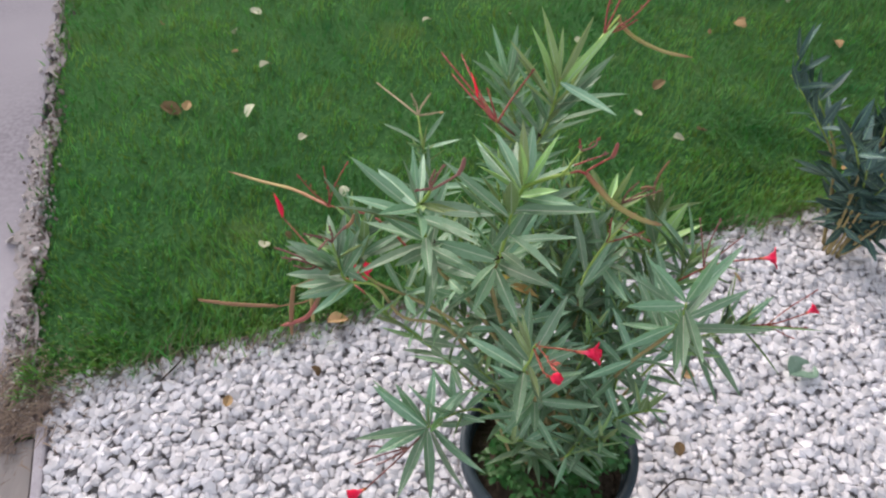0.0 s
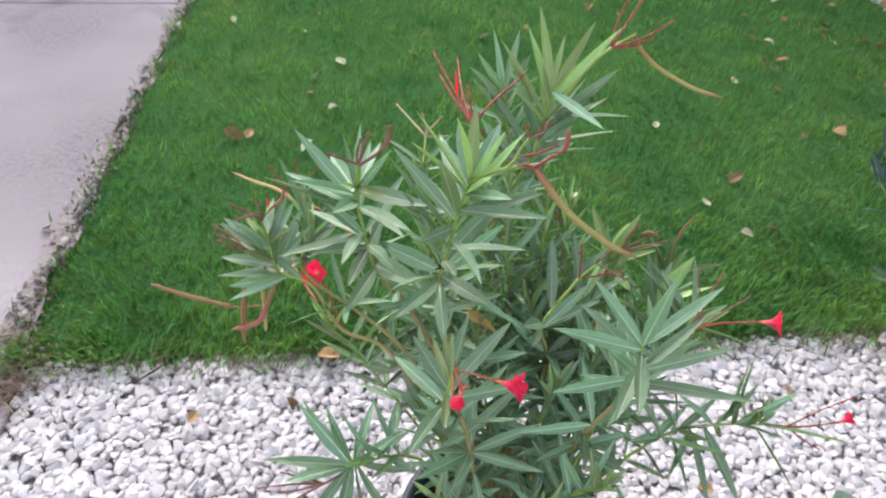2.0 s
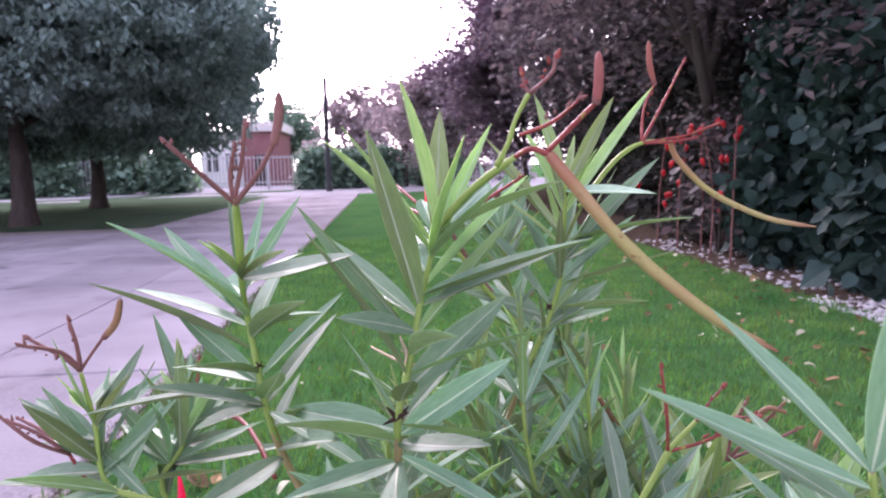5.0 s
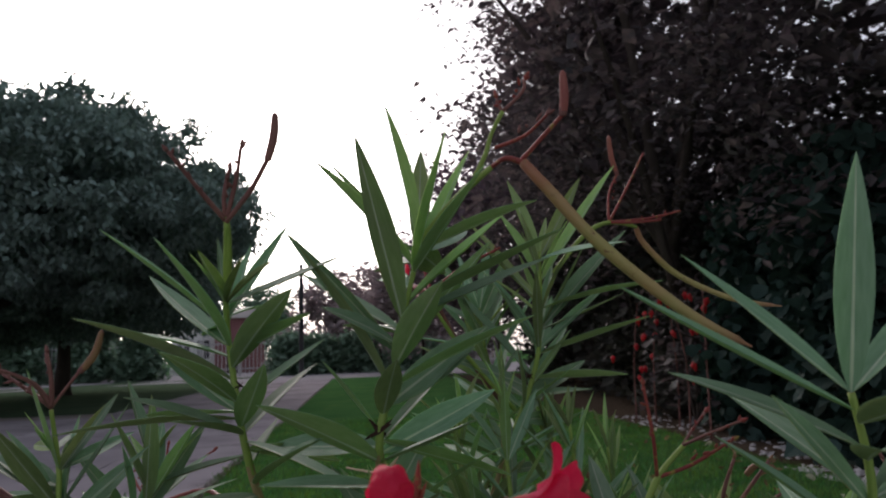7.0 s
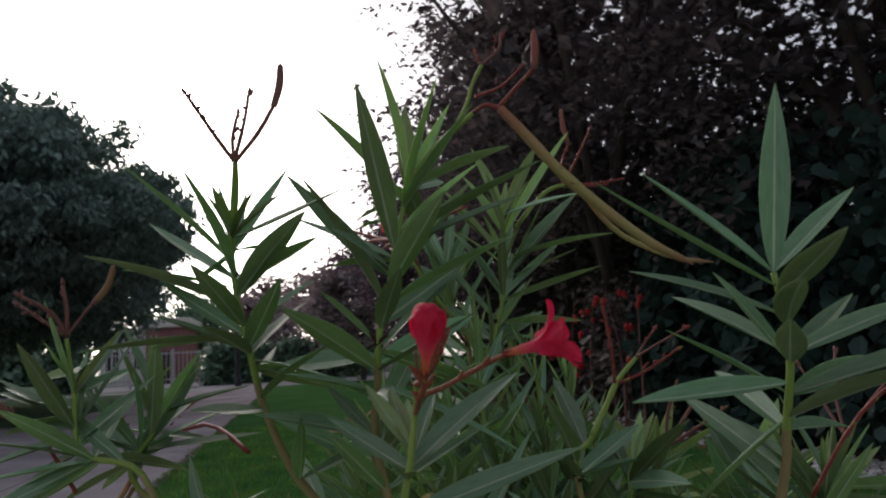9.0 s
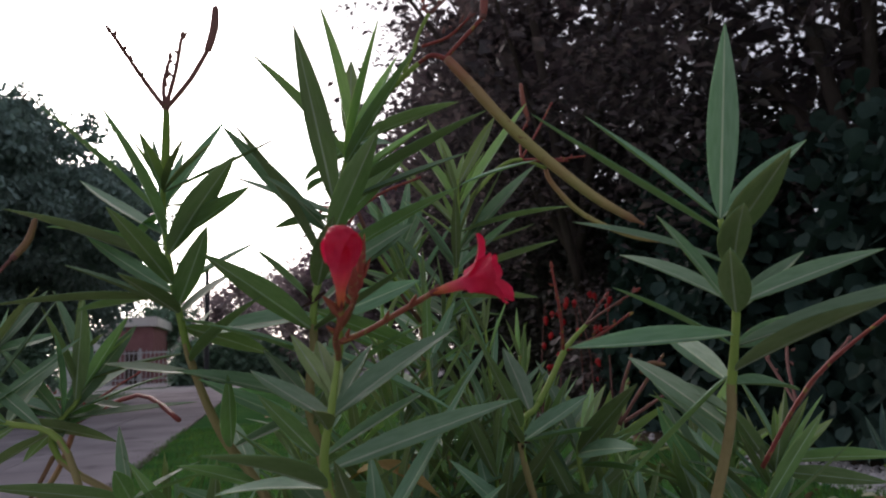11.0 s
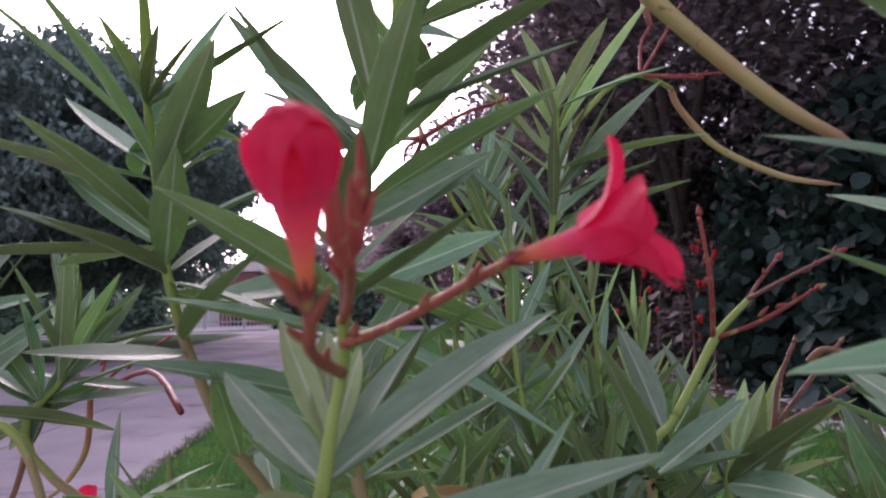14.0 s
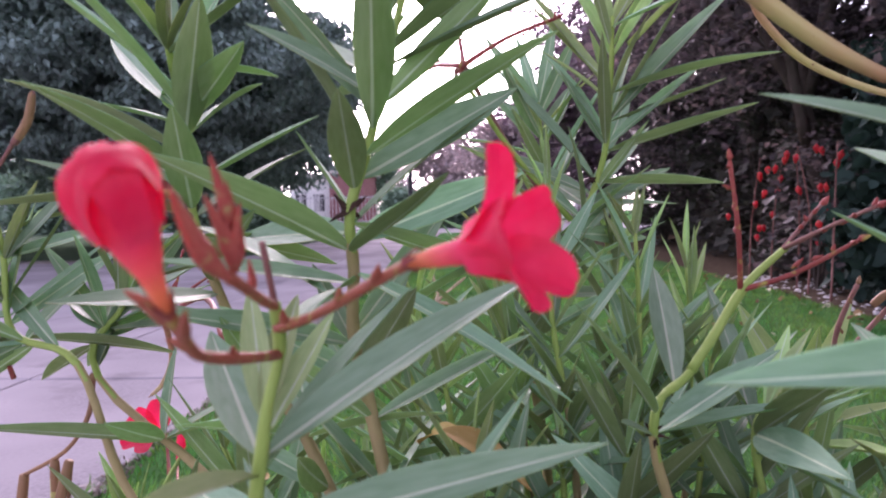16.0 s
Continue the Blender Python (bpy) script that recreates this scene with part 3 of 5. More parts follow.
r = random.Random(31)
LEAVES = [leaf_mesh(r.uniform(-0.06, 0.09), r.uniform(0.4, 1.1), r.uniform(-0.25, 0.25), [M_LEAF, M_UNDER, M_RIB]) for _ in range(9)]
YOUNG = [leaf_mesh(r.uniform(-0.06, 0.05), r.uniform(0.6, 1.3), r.uniform(-0.2, 0.2), [M_YOUNG, M_UNDER, M_RIB]) for _ in range(4)]
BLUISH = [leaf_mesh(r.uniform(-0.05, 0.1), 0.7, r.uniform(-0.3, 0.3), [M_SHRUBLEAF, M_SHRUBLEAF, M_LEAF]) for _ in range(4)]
WITHERED = [leaf_mesh(0.35, 1.6, 1.2, [M_YELLOW, M_YELLOW, M_YELLOW])]


def blade(parent, base, d, up, length, width, mesh, roll=0.0, face=None):
    """One leaf from base along d, its upper face turned to the shoot's tip or to the compass angle face."""
    d = d.normalized()
    out = d - up * d.dot(up)
    out = out.normalized() if out.length > 1e-4 else up.orthogonal().normalized()
    n = (up * math.sqrt(max(0.0, 1 - d.dot(up) ** 2)) - out * d.dot(up)).normalized()
    s = n.cross(d).normalized()
    roll += 0.2 if s.y < 0 else -0.2  # rolled so that faces show more toward the camera's side (-y)
    n, s = math.cos(roll) * n + math.sin(roll) * s, math.cos(roll) * s - math.sin(roll) * n
    if face is not None:
        n = Vector((math.cos(radians(face)), math.sin(radians(face)), 0.0))
        n = (n - d * n.dot(d)).normalized()
        s = n.cross(d)
    m = Matrix((d * length, s * width, n * length)).transposed().to_4x4()
    m.translation = base
    ob = new("leaf", mesh)
    ob.parent, ob.matrix_basis = parent, m
    return ob


PLANT = Vector((0.26, 0.6, 0.28))
oleander = empty("oleander", PLANT, "tall potted oleander with long narrow leaves and red flowers", "shrub")
rl = random.Random(41)


def shoot(pts, thick, owner=None):
    """A stem given from its tip down to the soil; green above, woody below."""
    owner = owner or oleander
    n = len(pts)
    v, f = tube(pts, lambda t: 0.0012 + thick * 0.8 * min(1.0, 0.2 + 0.75 * t), 8, 6, 0.14)
    slots = [0 if i < len(f) * 0.5 else 1 for i in range(len(f))]
    ob = obj("stem", v, f, None, owner, mats=[M_STEM, M_WOOD], slots=slots)
    return ob, curve_points(pts, 6), n


OPEN_BLOOM, BLOOM_SIGHT = Vector((-0.134, 0.765, 0.676)), Vector((0.34, -0.74, 0.58))  # leaves between this bloom and the camera are left out, to keep it in view


def foliage(s, rows, wide=0.0195, kinds=None):
    """Leaves on a stem: (place along it, length, compass angle, rise and, for some, the angle that they face)."""
    ob, line, n = s
    for u, length, az, el, *face in rows:
        k = min(int(u * 6), len(line) - 2)
        base = line[k].lerp(line[k + 1], min(1.0, u * 6 - k))
        up = ((line[max(k - 1, 0)] - line[min(k + 1, len(line) - 1)]).normalized() + Vector((0, 0, 0.8))).normalized()
        a, e = radians(az), radians(el)
        d = Vector((math.cos(a) * math.cos(e), math.sin(a) * math.cos(e), math.sin(e)))
        if any((base + d * length * q - OPEN_BLOOM - w * BLOOM_SIGHT).length < 0.038 for q in (0.3, 0.6, 0.9) for w in (0.0, 0.05, 0.1, 0.15, 0.2, 0.25)):
            continue
        young = (length < 0.077 and u < 1.4) or (u < 0.95 and el > 30 and s in [STEMS.get(q) for q in ("C", "B", "L")])
        width = wide * min(1.0, 0.35 + length / 0.18) * rl.uniform(0.8, 1.15)
        blade(ob, base, d, up, length, width * (0.75 if young else 1), rl.choice(kinds or (YOUNG if young else LEAVES)), rl.gauss(0, 0.42), *face)


STEMS = {}
s = STEMS['L'] = shoot([(0.007, 0.635, 1.008), (-0.008, 0.662, 0.956), (-0.015, 0.681, 0.915), (-0.000, 0.669, 0.864), (0.007, 0.664, 0.843), (0.013, 0.676, 0.801), (0.031, 0.690, 0.748), (0.061, 0.700, 0.700), (0.140, 0.660, 0.580), (0.230, 0.620, 0.300)], 0.0042)
foliage(s, [(2.00, 0.142, -82, 32), (1.67, 0.124, -120, 36), (2.33, 0.147, -45, 25), (2.50, 0.150, -176, 24), (2.00, 0.141, 154, 26), (2.83, 0.129, -86, 23), (3.00, 0.106, 167, 29), (3.83, 0.109, -86, 12), (3.83, 0.094, -127, 24), (3.50, 0.112, -54, 24), (4.50, 0.068, 95, 29), (2.17, 0.122, -35, 12)], 0.0212)
foliage(s, [(3.83, 0.122, 81, 30), (2.33, 0.122, 101, 30), (1.17, 0.126, -20, 9), (1.17, 0.064, -83, 36), (1.17, 0.058, -95, 39), (1.17, 0.069, -50, 26), (1.17, 0.076, -35, 22), (4.50, 0.107, -122, -1), (5.00, 0.116, -96, 1), (4.00, 0.129, -19, -11), (4.17, 0.107, 68, -11), (1.50, 0.122, 127, -4)], 0.0212)
foliage(s, [(2.17, 0.122, 172, 15), (3.17, 0.130, -149, 3), (4.83, 0.123, -43, 23), (3.00, 0.123, 158, -3)], 0.0212)
s = STEMS['C'] = shoot([(0.148, 0.674, 0.986), (0.135, 0.672, 0.937), (0.127, 0.660, 0.886), (0.120, 0.650, 0.850), (0.116, 0.660, 0.817), (0.110, 0.670, 0.777), (0.119, 0.680, 0.713), (0.240, 0.630, 0.300)], 0.0042)
foliage(s, [(1.17, 0.144, -102, 64), (2.17, 0.129, -151, 61), (0.17, 0.115, -115, 75), (0.17, 0.106, 97, 66), (0.50, 0.123, -59, 43), (1.83, 0.158, -63, 21), (0.17, 0.101, 15, 25), (1.00, 0.142, -20, 18), (2.17, 0.125, -16, 25), (2.50, 0.125, 55, 27), (3.50, 0.122, 51, 18), (1.50, 0.085, -108, 21)], 0.0222)
foliage(s, [(0.33, 0.122, 164, 47), (3.00, 0.093, 144, 32), (2.67, 0.090, -67, 29), (4.00, 0.135, -1, -23), (3.33, 0.122, 158, -2), (0.33, 0.122, 123, 4), (0.17, 0.123, 110, 11), (0.17, 0.122, 78, 20), (0.17, 0.122, 94, 0), (0.50, 0.121, -48, 29), (1.17, 0.122, 12, 21), (3.67, 0.122, -116, 26)], 0.0222)
foliage(s, [(3.67, 0.123, -42, 14), (3.17, 0.122, 43, -20), (4.17, 0.122, -109, 9), (4.17, 0.122, -75, 2), (1.33, 0.121, 131, 4)], 0.0222)
s = STEMS['F'] = shoot([(0.172, 0.504, 0.805), (0.169, 0.498, 0.779), (0.164, 0.505, 0.736), (0.190, 0.530, 0.660), (0.230, 0.580, 0.320)], 0.0034)
foliage(s, [(1.17, 0.092, 138, 16), (1.17, 0.129, 56, 27), (1.83, 0.116, 15, 17), (2.00, 0.122, -101, 19), (0.83, 0.068, 129, 32), (1.00, 0.076, 100, 23), (0.83, 0.070, 112, 28), (1.33, 0.073, -80, 14), (1.33, 0.123, 88, 24), (2.00, 0.123, 87, -9), (2.00, 0.123, 142, -2)])
s = STEMS['RR'] = shoot([(0.397, 0.545, 0.877), (0.402, 0.548, 0.844), (0.402, 0.550, 0.821), (0.398, 0.560, 0.779), (0.394, 0.570, 0.740), (0.360, 0.600, 0.600), (0.290, 0.620, 0.310)], 0.0034)
foliage(s, [(0.00, 0.122, -55, 81, -105), (0.00, 0.107, 166, 45), (0.33, 0.141, -155, 24)], 0.0215)
foliage(s, [(0.83, 0.103, 157, 27), (1.83, 0.121, 117, 27), (2.00, 0.077, -150, 49), (2.50, 0.105, 127, 27), (0.00, 0.123, 37, 32), (0.50, 0.122, -93, 11), (1.00, 0.122, -105, 14), (2.00, 0.122, -108, 10), (2.33, 0.115, -155, -3), (4.00, 0.132, 97, 17)], 0.0158)
foliage(s, [(3.00, 0.121, 97, 19), (3.67, 0.122, 98, 11), (3.83, 0.123, 111, 23), (2.00, 0.122, 47, 20), (2.50, 0.123, 47, 8), (3.00, 0.123, 50, -3), (1.83, 0.122, 17, 19), (2.50, 0.150, -13, 17), (2.83, 0.123, -69, 19), (2.83, 0.121, 130, -40)], 0.0158)
s = STEMS['B'] = shoot([(0.221, 0.930, 1.010), (0.217, 0.940, 0.934), (0.205, 0.945, 0.872), (0.151, 0.930, 0.728), (0.176, 0.860, 0.657), (0.260, 0.680, 0.310)], 0.0042)
foliage(s, [(0.17, 0.122, 45, 55), (0.17, 0.131, 121, 55), (0.50, 0.125, 130, 50), (0.17, 0.129, -48, 2), (1.17, 0.120, 16, 56), (0.83, 0.135, 3, 15), (1.17, 0.126, 36, 16), (1.67, 0.130, 7, 15), (1.50, 0.122, 147, 55), (2.17, 0.123, 54, 3), (2.17, 0.122, 57, 16), (0.50, 0.159, 14, 54)])
foliage(s, [(0.83, 0.148, 167, 54), (1.17, 0.153, 15, 48), (2.00, 0.122, 30, -2), (2.00, 0.158, 167, 49), (2.17, 0.122, 132, 23), (2.33, 0.122, 64, -4), (2.50, 0.123, 132, 23), (2.67, 0.121, 64, -3), (2.67, 0.123, 132, 11), (2.83, 0.123, 69, -21)])
s = STEMS['R'] = shoot([(0.316, 0.736, 0.803), (0.289, 0.715, 0.761), (0.272, 0.681, 0.735), (0.290, 0.720, 0.600), (0.270, 0.650, 0.310)], 0.0034)
foliage(s, [(1.33, 0.125, 99, 28), (1.83, 0.108, -106, 40), (2.00, 0.121, 56, 13), (2.00, 0.122, 47, 1), (2.00, 0.070, -98, 19)])
s = STEMS['R2'] = shoot([(0.331, 0.780, 0.727), (0.324, 0.770, 0.702), (0.340, 0.740, 0.580), (0.290, 0.650, 0.310)], 0.0034)
foliage(s, [(0.83, 0.122, 105, 47), (0.83, 0.121, -67, 33), (0.17, 0.070, 70, 43), (0.17, 0.070, 57, 41), (0.83, 0.121, -78, 12), (1.00, 0.123, -60, 7), (1.00, 0.122, 51, 12)])
s = STEMS['N'] = shoot([(0.481, 0.970, 0.647), (0.360, 0.600, 0.520), (0.280, 0.600, 0.310)], 0.0034)
foliage(s, [(0.00, 0.128, -144, 61), (0.00, 0.084, 118, 81), (0.00, 0.105, -13, 41), (0.00, 0.088, 168, 13)])
s = STEMS['FL'] = shoot([(-0.154, 0.652, 0.870), (-0.151, 0.659, 0.825), (-0.139, 0.654, 0.773), (-0.089, 0.660, 0.753), (-0.045, 0.660, 0.666), (0.057, 0.650, 0.622), (0.220, 0.600, 0.310)], 0.0034)
foliage(s, [(0.85, 0.030, -142, 56), (0.95, 0.060, 102, 25), (1.05, 0.090, 87, 12), (0.95, 0.049, -139, 62), (1.40, 0.100, 166, 18), (1.23, 0.070, 117, 41), (1.60, 0.090, 159, 9), (1.88, 0.110, 84, 30), (1.98, 0.100, 148, -17), (0.75, 0.080, 107, 15), (0.73, 0.070, 146, 0), (1.28, 0.100, 161, 13), (1.38, 0.100, 160, -11), (1.75, 0.110, 170, -10), (2.08, 0.110, 169, -23), (1.78, 0.087, 51, 35), (2.12, 0.120, 75, -10), (2.38, 0.100, -178, -30)])
foliage(s, [(2.27, 0.110, -177, -23), (1.65, 0.085, 177, 53), (1.80, 0.093, 119, 63), (2.23, 0.102, -147, 17), (2.33, 0.095, -134, -4), (2.27, 0.116, 31, 9), (2.58, 0.068, 55, 34), (2.73, 0.080, 168, -52), (3.00, 0.093, 5, -23)])
s = STEMS['M'] = shoot([(-0.134, 0.759, 0.819), (-0.115, 0.726, 0.783), (-0.114, 0.700, 0.733), (0.080, 0.660, 0.620), (0.200, 0.610, 0.310)], 0.0034)
foliage(s, [(0.00, 0.056, -102, 86), (0.12, 0.060, 102, 27), (0.43, 0.060, 148, 29), (0.70, 0.092, 23, 17), (0.83, 0.070, 106, 19), (1.10, 0.100, 87, 18), (1.38, 0.090, 157, 10), (1.38, 0.091, 24, 23), (1.65, 0.100, 163, -22), (1.58, 0.080, 86, 12), (1.93, 0.090, 68, -17), (0.70, 0.064, 117, 72), (0.70, 0.064, 53, 46), (1.07, 0.080, 154, 3), (1.07, 0.090, 80, -11), (1.25, 0.090, 153, -35), (1.43, 0.112, 28, 2), (1.12, 0.095, -39, 84)])
foliage(s, [(1.43, 0.080, 155, 13)])
s = STEMS['FB'] = shoot([(0.004, 0.543, 0.470), (0.107, 0.597, 0.450), (0.240, 0.580, 0.310)], 0.0034)
foliage(s, [(0.00, 0.145, -161, 12), (0.00, 0.136, 155, 30), (0.00, 0.140, 154, 31), (0.05, 0.113, 85, 31), (0.00, 0.114, -148, 2), (0.00, 0.142, -111, -15), (0.00, 0.135, -85, -22), (0.08, 0.137, -61, -24), (0.12, 0.138, -38, -21), (0.18, 0.097, 7, -5), (0.00, 0.106, 135, 33), (0.18, 0.091, 49, 18)], 0.024)
s = STEMS['FB2'] = shoot([(0.316, 0.562, 0.450), (0.270, 0.500, 0.450), (0.270, 0.570, 0.310)], 0.0034)
foliage(s, [(0.00, 0.129, -159, -5), (0.00, 0.145, 20, 18), (0.00, 0.085, -16, -4), (0.00, 0.087, 140, 22), (0.05, 0.090, -133, -17), (0.00, 0.116, 77, 32), (0.08, 0.080, -62, -21), (0.03, 0.090, -168, 48), (0.00, 0.123, 53, 28)], 0.023)
s = STEMS['H'] = shoot([(0.683, 0.791, 0.500), (0.524, 0.751, 0.470), (0.370, 0.640, 0.360), (0.290, 0.610, 0.310)], 0.0034)
foliage(s, [(0.05, 0.143, -15, 14), (0.12, 0.083, 44, 40), (0.18, 0.120, -53, -17), (0.38, 0.121, 23, 33), (0.43, 0.133, 76, 43), (0.50, 0.125, 73, 42), (0.68, 0.145, -58, -19), (0.80, 0.145, -69, -23), (0.80, 0.098, -108, -32), (0.38, 0.082, -13, 10), (1.00, 0.106, -61, -23)], 0.0215)
s = STEMS['K'] = shoot([(0.506, 0.797, 0.700), (0.440, 0.720, 0.620), (0.340, 0.660, 0.420), (0.290, 0.620, 0.310)], 0.0034)
foliage(s, [(0.00, 0.131, 141, 30), (0.00, 0.108, 97, 46), (0.00, 0.090, 46, -4), (0.08, 0.101, -12, 6), (0.08, 0.131, 147, 26), (0.05, 0.100, 132, 33), (0.15, 0.073, 18, 29), (0.23, 0.086, -22, -4), (0.33, 0.077, 163, 9)])



def infill(s, length, start=0.0, gap=0.021, reach=0.105, rows_of=3, lift=0, wide=0.0164):
    """Whorls of leaves along the upper part of a stem, wherever it is still bare."""
    ob, line, n = s
    run, k = 0.0, 0
    nxt, az = start, rl.uniform(0, 360)
    rows = []
    for i in range(len(line) - 1):
        run += (line[i + 1] - line[i]).length
        while nxt < run and nxt < length:
            u = (i + 0.5) / 6
            q = nxt / length
            for j in range(rows_of):
                rows.append((u, reach * rl.uniform(0.75, 1.15) * (0.55 + 0.45 * min(1, q * 3)), az + 120 * j + rl.gauss(0, 14), 66 + lift - 58 * q + rl.gauss(0, 9)))
            az += 62
            nxt += gap * rl.uniform(0.8, 1.25)
    foliage(s, rows, wide)


# leaves along the lower, bare part of the outer stems
for name, length, start, gap in (("C", 0.42, 0.22, 0.03), ("F", 0.3, 0.12, 0.03), ("RR", 0.36, 0.24, 0.04), ("B", 0.36, 0.22, 0.03), ("R", 0.3, 0.2, 0.035), ("R2", 0.25, 0.12, 0.035), ("FL", 0.2, 0.05, 0.03),
                                 ("M", 0.24, 0.05, 0.03), ("FB", 0.1, 0.0, 0.028), ("FB2", 0.12, 0.0, 0.025), ("H", 0.3, 0.0, 0.03), ("K", 0.22, 0.0, 0.025), ("N", 0.2, 0.03, 0.035), ("L", 0.42, 0.3, 0.035)):
    infill(STEMS[name], length, start, gap)
# narrow leaves crowding the tall back shoot, steep young ones round the tip of the leaning one
infill(STEMS["B"], 0.26, 0.03, 0.034, 0.105, 3, 6, 0.0135)
foliage(STEMS["L"], [(1.35, 0.08, 130, 58), (1.45, 0.09, 10, 55), (1.6, 0.1, 100, 48)], 0.012)
# leaves on the far side of the main shoots
for name, length, count, steep in (("C", 0.26, 4, 54), ("L", 0.24, 3, 42), ("B", 0.24, 7, 48), ("M", 0.2, 7, 30), ("K", 0.2, 7, 35)):
    ob, line, n = STEMS[name]
    run, rows, nxt = 0.0, [], 0.08 if name == "L" else 0.02
    for i in range(len(line) - 1):
        run += (line[i + 1] - line[i]).length
        if run > nxt and run < length:
            rows.append(((i + 0.5) / 6, rl.uniform(0.095, 0.13), 95 + rl.gauss(0, 45), steep - 60 * run + rl.gauss(0, 10)))
            nxt += length / count
    foliage(STEMS[name], rows, 0.0145)
# short inner shoots that fill the middle of the bush
for top in ((0.2, 0.8, 0.71), (0.08, 0.74, 0.66), (0.31, 0.66, 0.64), (0.15, 0.86, 0.75), (0.3, 0.86, 0.74), (0.02, 0.78, 0.62), (0.22, 0.66, 0.62), (0.1, 0.62, 0.56), (0.37, 0.72, 0.66), (0.4, 0.52, 0.6), (0.33, 0.5, 0.52), (0.16, 0.49, 0.52),
            (0.12, 0.78, 0.74), (0.25, 0.76, 0.71), (0.33, 0.8, 0.7), (-0.04, 0.74, 0.68), (0.41, 0.66, 0.64), (-0.09, 0.7, 0.63), (0.04, 0.86, 0.72), (0.24, 0.9, 0.74), (0.42, 0.76, 0.62), (0.17, 0.7, 0.69)):
    t_ = Vector(top)
    s = shoot([t_, t_.lerp(PLANT, 0.25) + Vector((0, 0, 0.02)), t_.lerp(PLANT, 0.6), PLANT + Vector((rl.gauss(0, 0.03), rl.gauss(0, 0.03), 0.0))], 0.003)
    infill(s, 0.2, 0.0, 0.026, 0.11)
# slender back shoots with narrow leaves
for top in ((0.185, 0.84, 0.86), (0.245, 0.87, 0.83), (0.13, 0.9, 0.84), (0.28, 0.93, 0.8), (0.08, 0.83, 0.78), (0.215, 0.98, 0.82)):
    t_ = Vector(top)
    s = shoot([t_, t_ + Vector((0.004, -0.01, -0.09)), t_.lerp(PLANT, 0.45) + Vector((0, 0.03, 0.02)), PLANT + Vector((rl.gauss(0, 0.03), 0.04 + rl.gauss(0, 0.02), 0.0))], 0.0028)
    infill(s, 0.3, 0.0, 0.03, 0.1, 3, 4, 0.0115)


def leaves_to(s, rows, wide=0.0185, kinds=None):
    """Leaves on a stem, each given by its place along it and the point where it ends."""
    ob, line, n = s
    out = []
    for u, tip in rows:
        k = min(int(u * 6), len(line) - 2)
        d = Vector(tip) - line[k].lerp(line[k + 1], u * 6 - k)
        row = (u, d.length, math.degrees(math.atan2(d.y, d.x)), math.degrees(math.asin(d.z / d.length)))
        out.append(row if row[3] < 40 else row + (-95 + rl.gauss(0, 25),))  # steep leaves are turned to face the camera's side
    foliage(s, out, wide, kinds)


# wide spread of pale leaves round the middle shoot's tip
leaves_to(STEMS["C"], [(0.45, (0.186, 0.686, 1.062)), (1.6, (0.04, 0.674, 1.005)), (0.7, (0.074, 0.795, 0.985)), (1.3, (0.02, 0.74, 0.975)), (0.9, (0.205, 0.76, 1.02))], 0.0185)
# left twin of the tall back shoot, with crowded narrow leaves
s = STEMS["B2"] = shoot([(0.138, 1.015, 0.955), (0.146, 1.0, 0.9), (0.165, 0.97, 0.845), (0.17, 0.94, 0.76)], 0.003)
leaves_to(s, [(0.0, (0.106, 1.065, 1.034)), (0.1, (0.15, 1.05, 1.045)), (0.2, (0.09, 0.99, 1.02)), (0.3, (0.175, 1.02, 1.02)), (0.5, (0.07, 1.04, 0.975)), (0.7, (0.12, 0.93, 0.985)), (0.8, (0.16, 1.08, 0.985)), (1.0, (0.06, 0.99, 0.93))], 0.016, LEAVES)
infill(s, 0.19, 0.03, 0.022, 0.1, 3, 6, 0.013)
# shoot behind, ending in a dry forked stalk
s = STEMS["D"] = shoot([(-0.03, 1.12, 0.7), (-0.02, 1.08, 0.665), (0.03, 0.97, 0.6), (0.12, 0.8, 0.47), (0.25, 0.63, 0.31)], 0.003)
leaves_to(s, [(0.0, (-0.12, 1.16, 0.735)), (0.0, (0.02, 1.17, 0.755)), (0.2, (-0.06, 1.05, 0.76)), (0.3, (0.06, 1.1, 0.73))], 0.015)
infill(s, 0.24, 0.02, 0.026, 0.105, 3, 4, 0.014)
# pale upright shoots behind the right side
s = STEMS["R3"] = shoot([(0.368, 0.955, 0.685), (0.372, 0.94, 0.65), (0.36, 0.86, 0.56), (0.3, 0.68, 0.31)], 0.003)
leaves_to(s, [(0.0, (0.321, 0.988, 0.764)), (0.1, (0.4, 1.05, 0.695)), (0.2, (0.45, 0.93, 0.745)), (0.3, (0.31, 0.94, 0.72)), (0.4, (0.375, 0.9, 0.76)), (0.5, (0.35, 1.05, 0.68)), (0.7, (0.455, 0.99, 0.69)), (0.9, (0.42, 0.86, 0.68)), (0.15, (0.41, 0.98, 0.77)), (0.6, (0.29, 0.98, 0.67))], 0.0195, YOUNG)
infill(s, 0.24, 0.04, 0.022, 0.115, 3, 4, 0.0175)
s = STEMS["K2"] = shoot([(0.452, 0.852, 0.68), (0.447, 0.84, 0.645), (0.42, 0.77, 0.54), (0.3, 0.63, 0.31)], 0.003)
leaves_to(s, [(0.1, (0.497, 0.879, 0.772)), (0.2, (0.425, 0.893, 0.751)), (0.3, (0.47, 0.91, 0.73)), (0.7, (0.535, 0.83, 0.7)), (0.9, (0.38, 0.82, 0.7)), (0.4, (0.54, 0.87, 0.72)), (0.5, (0.4, 0.8, 0.745))], 0.024, YOUNG[:2] + LEAVES[:2])
infill(s, 0.26, 0.04, 0.022, 0.12, 3, 0, 0.0205)


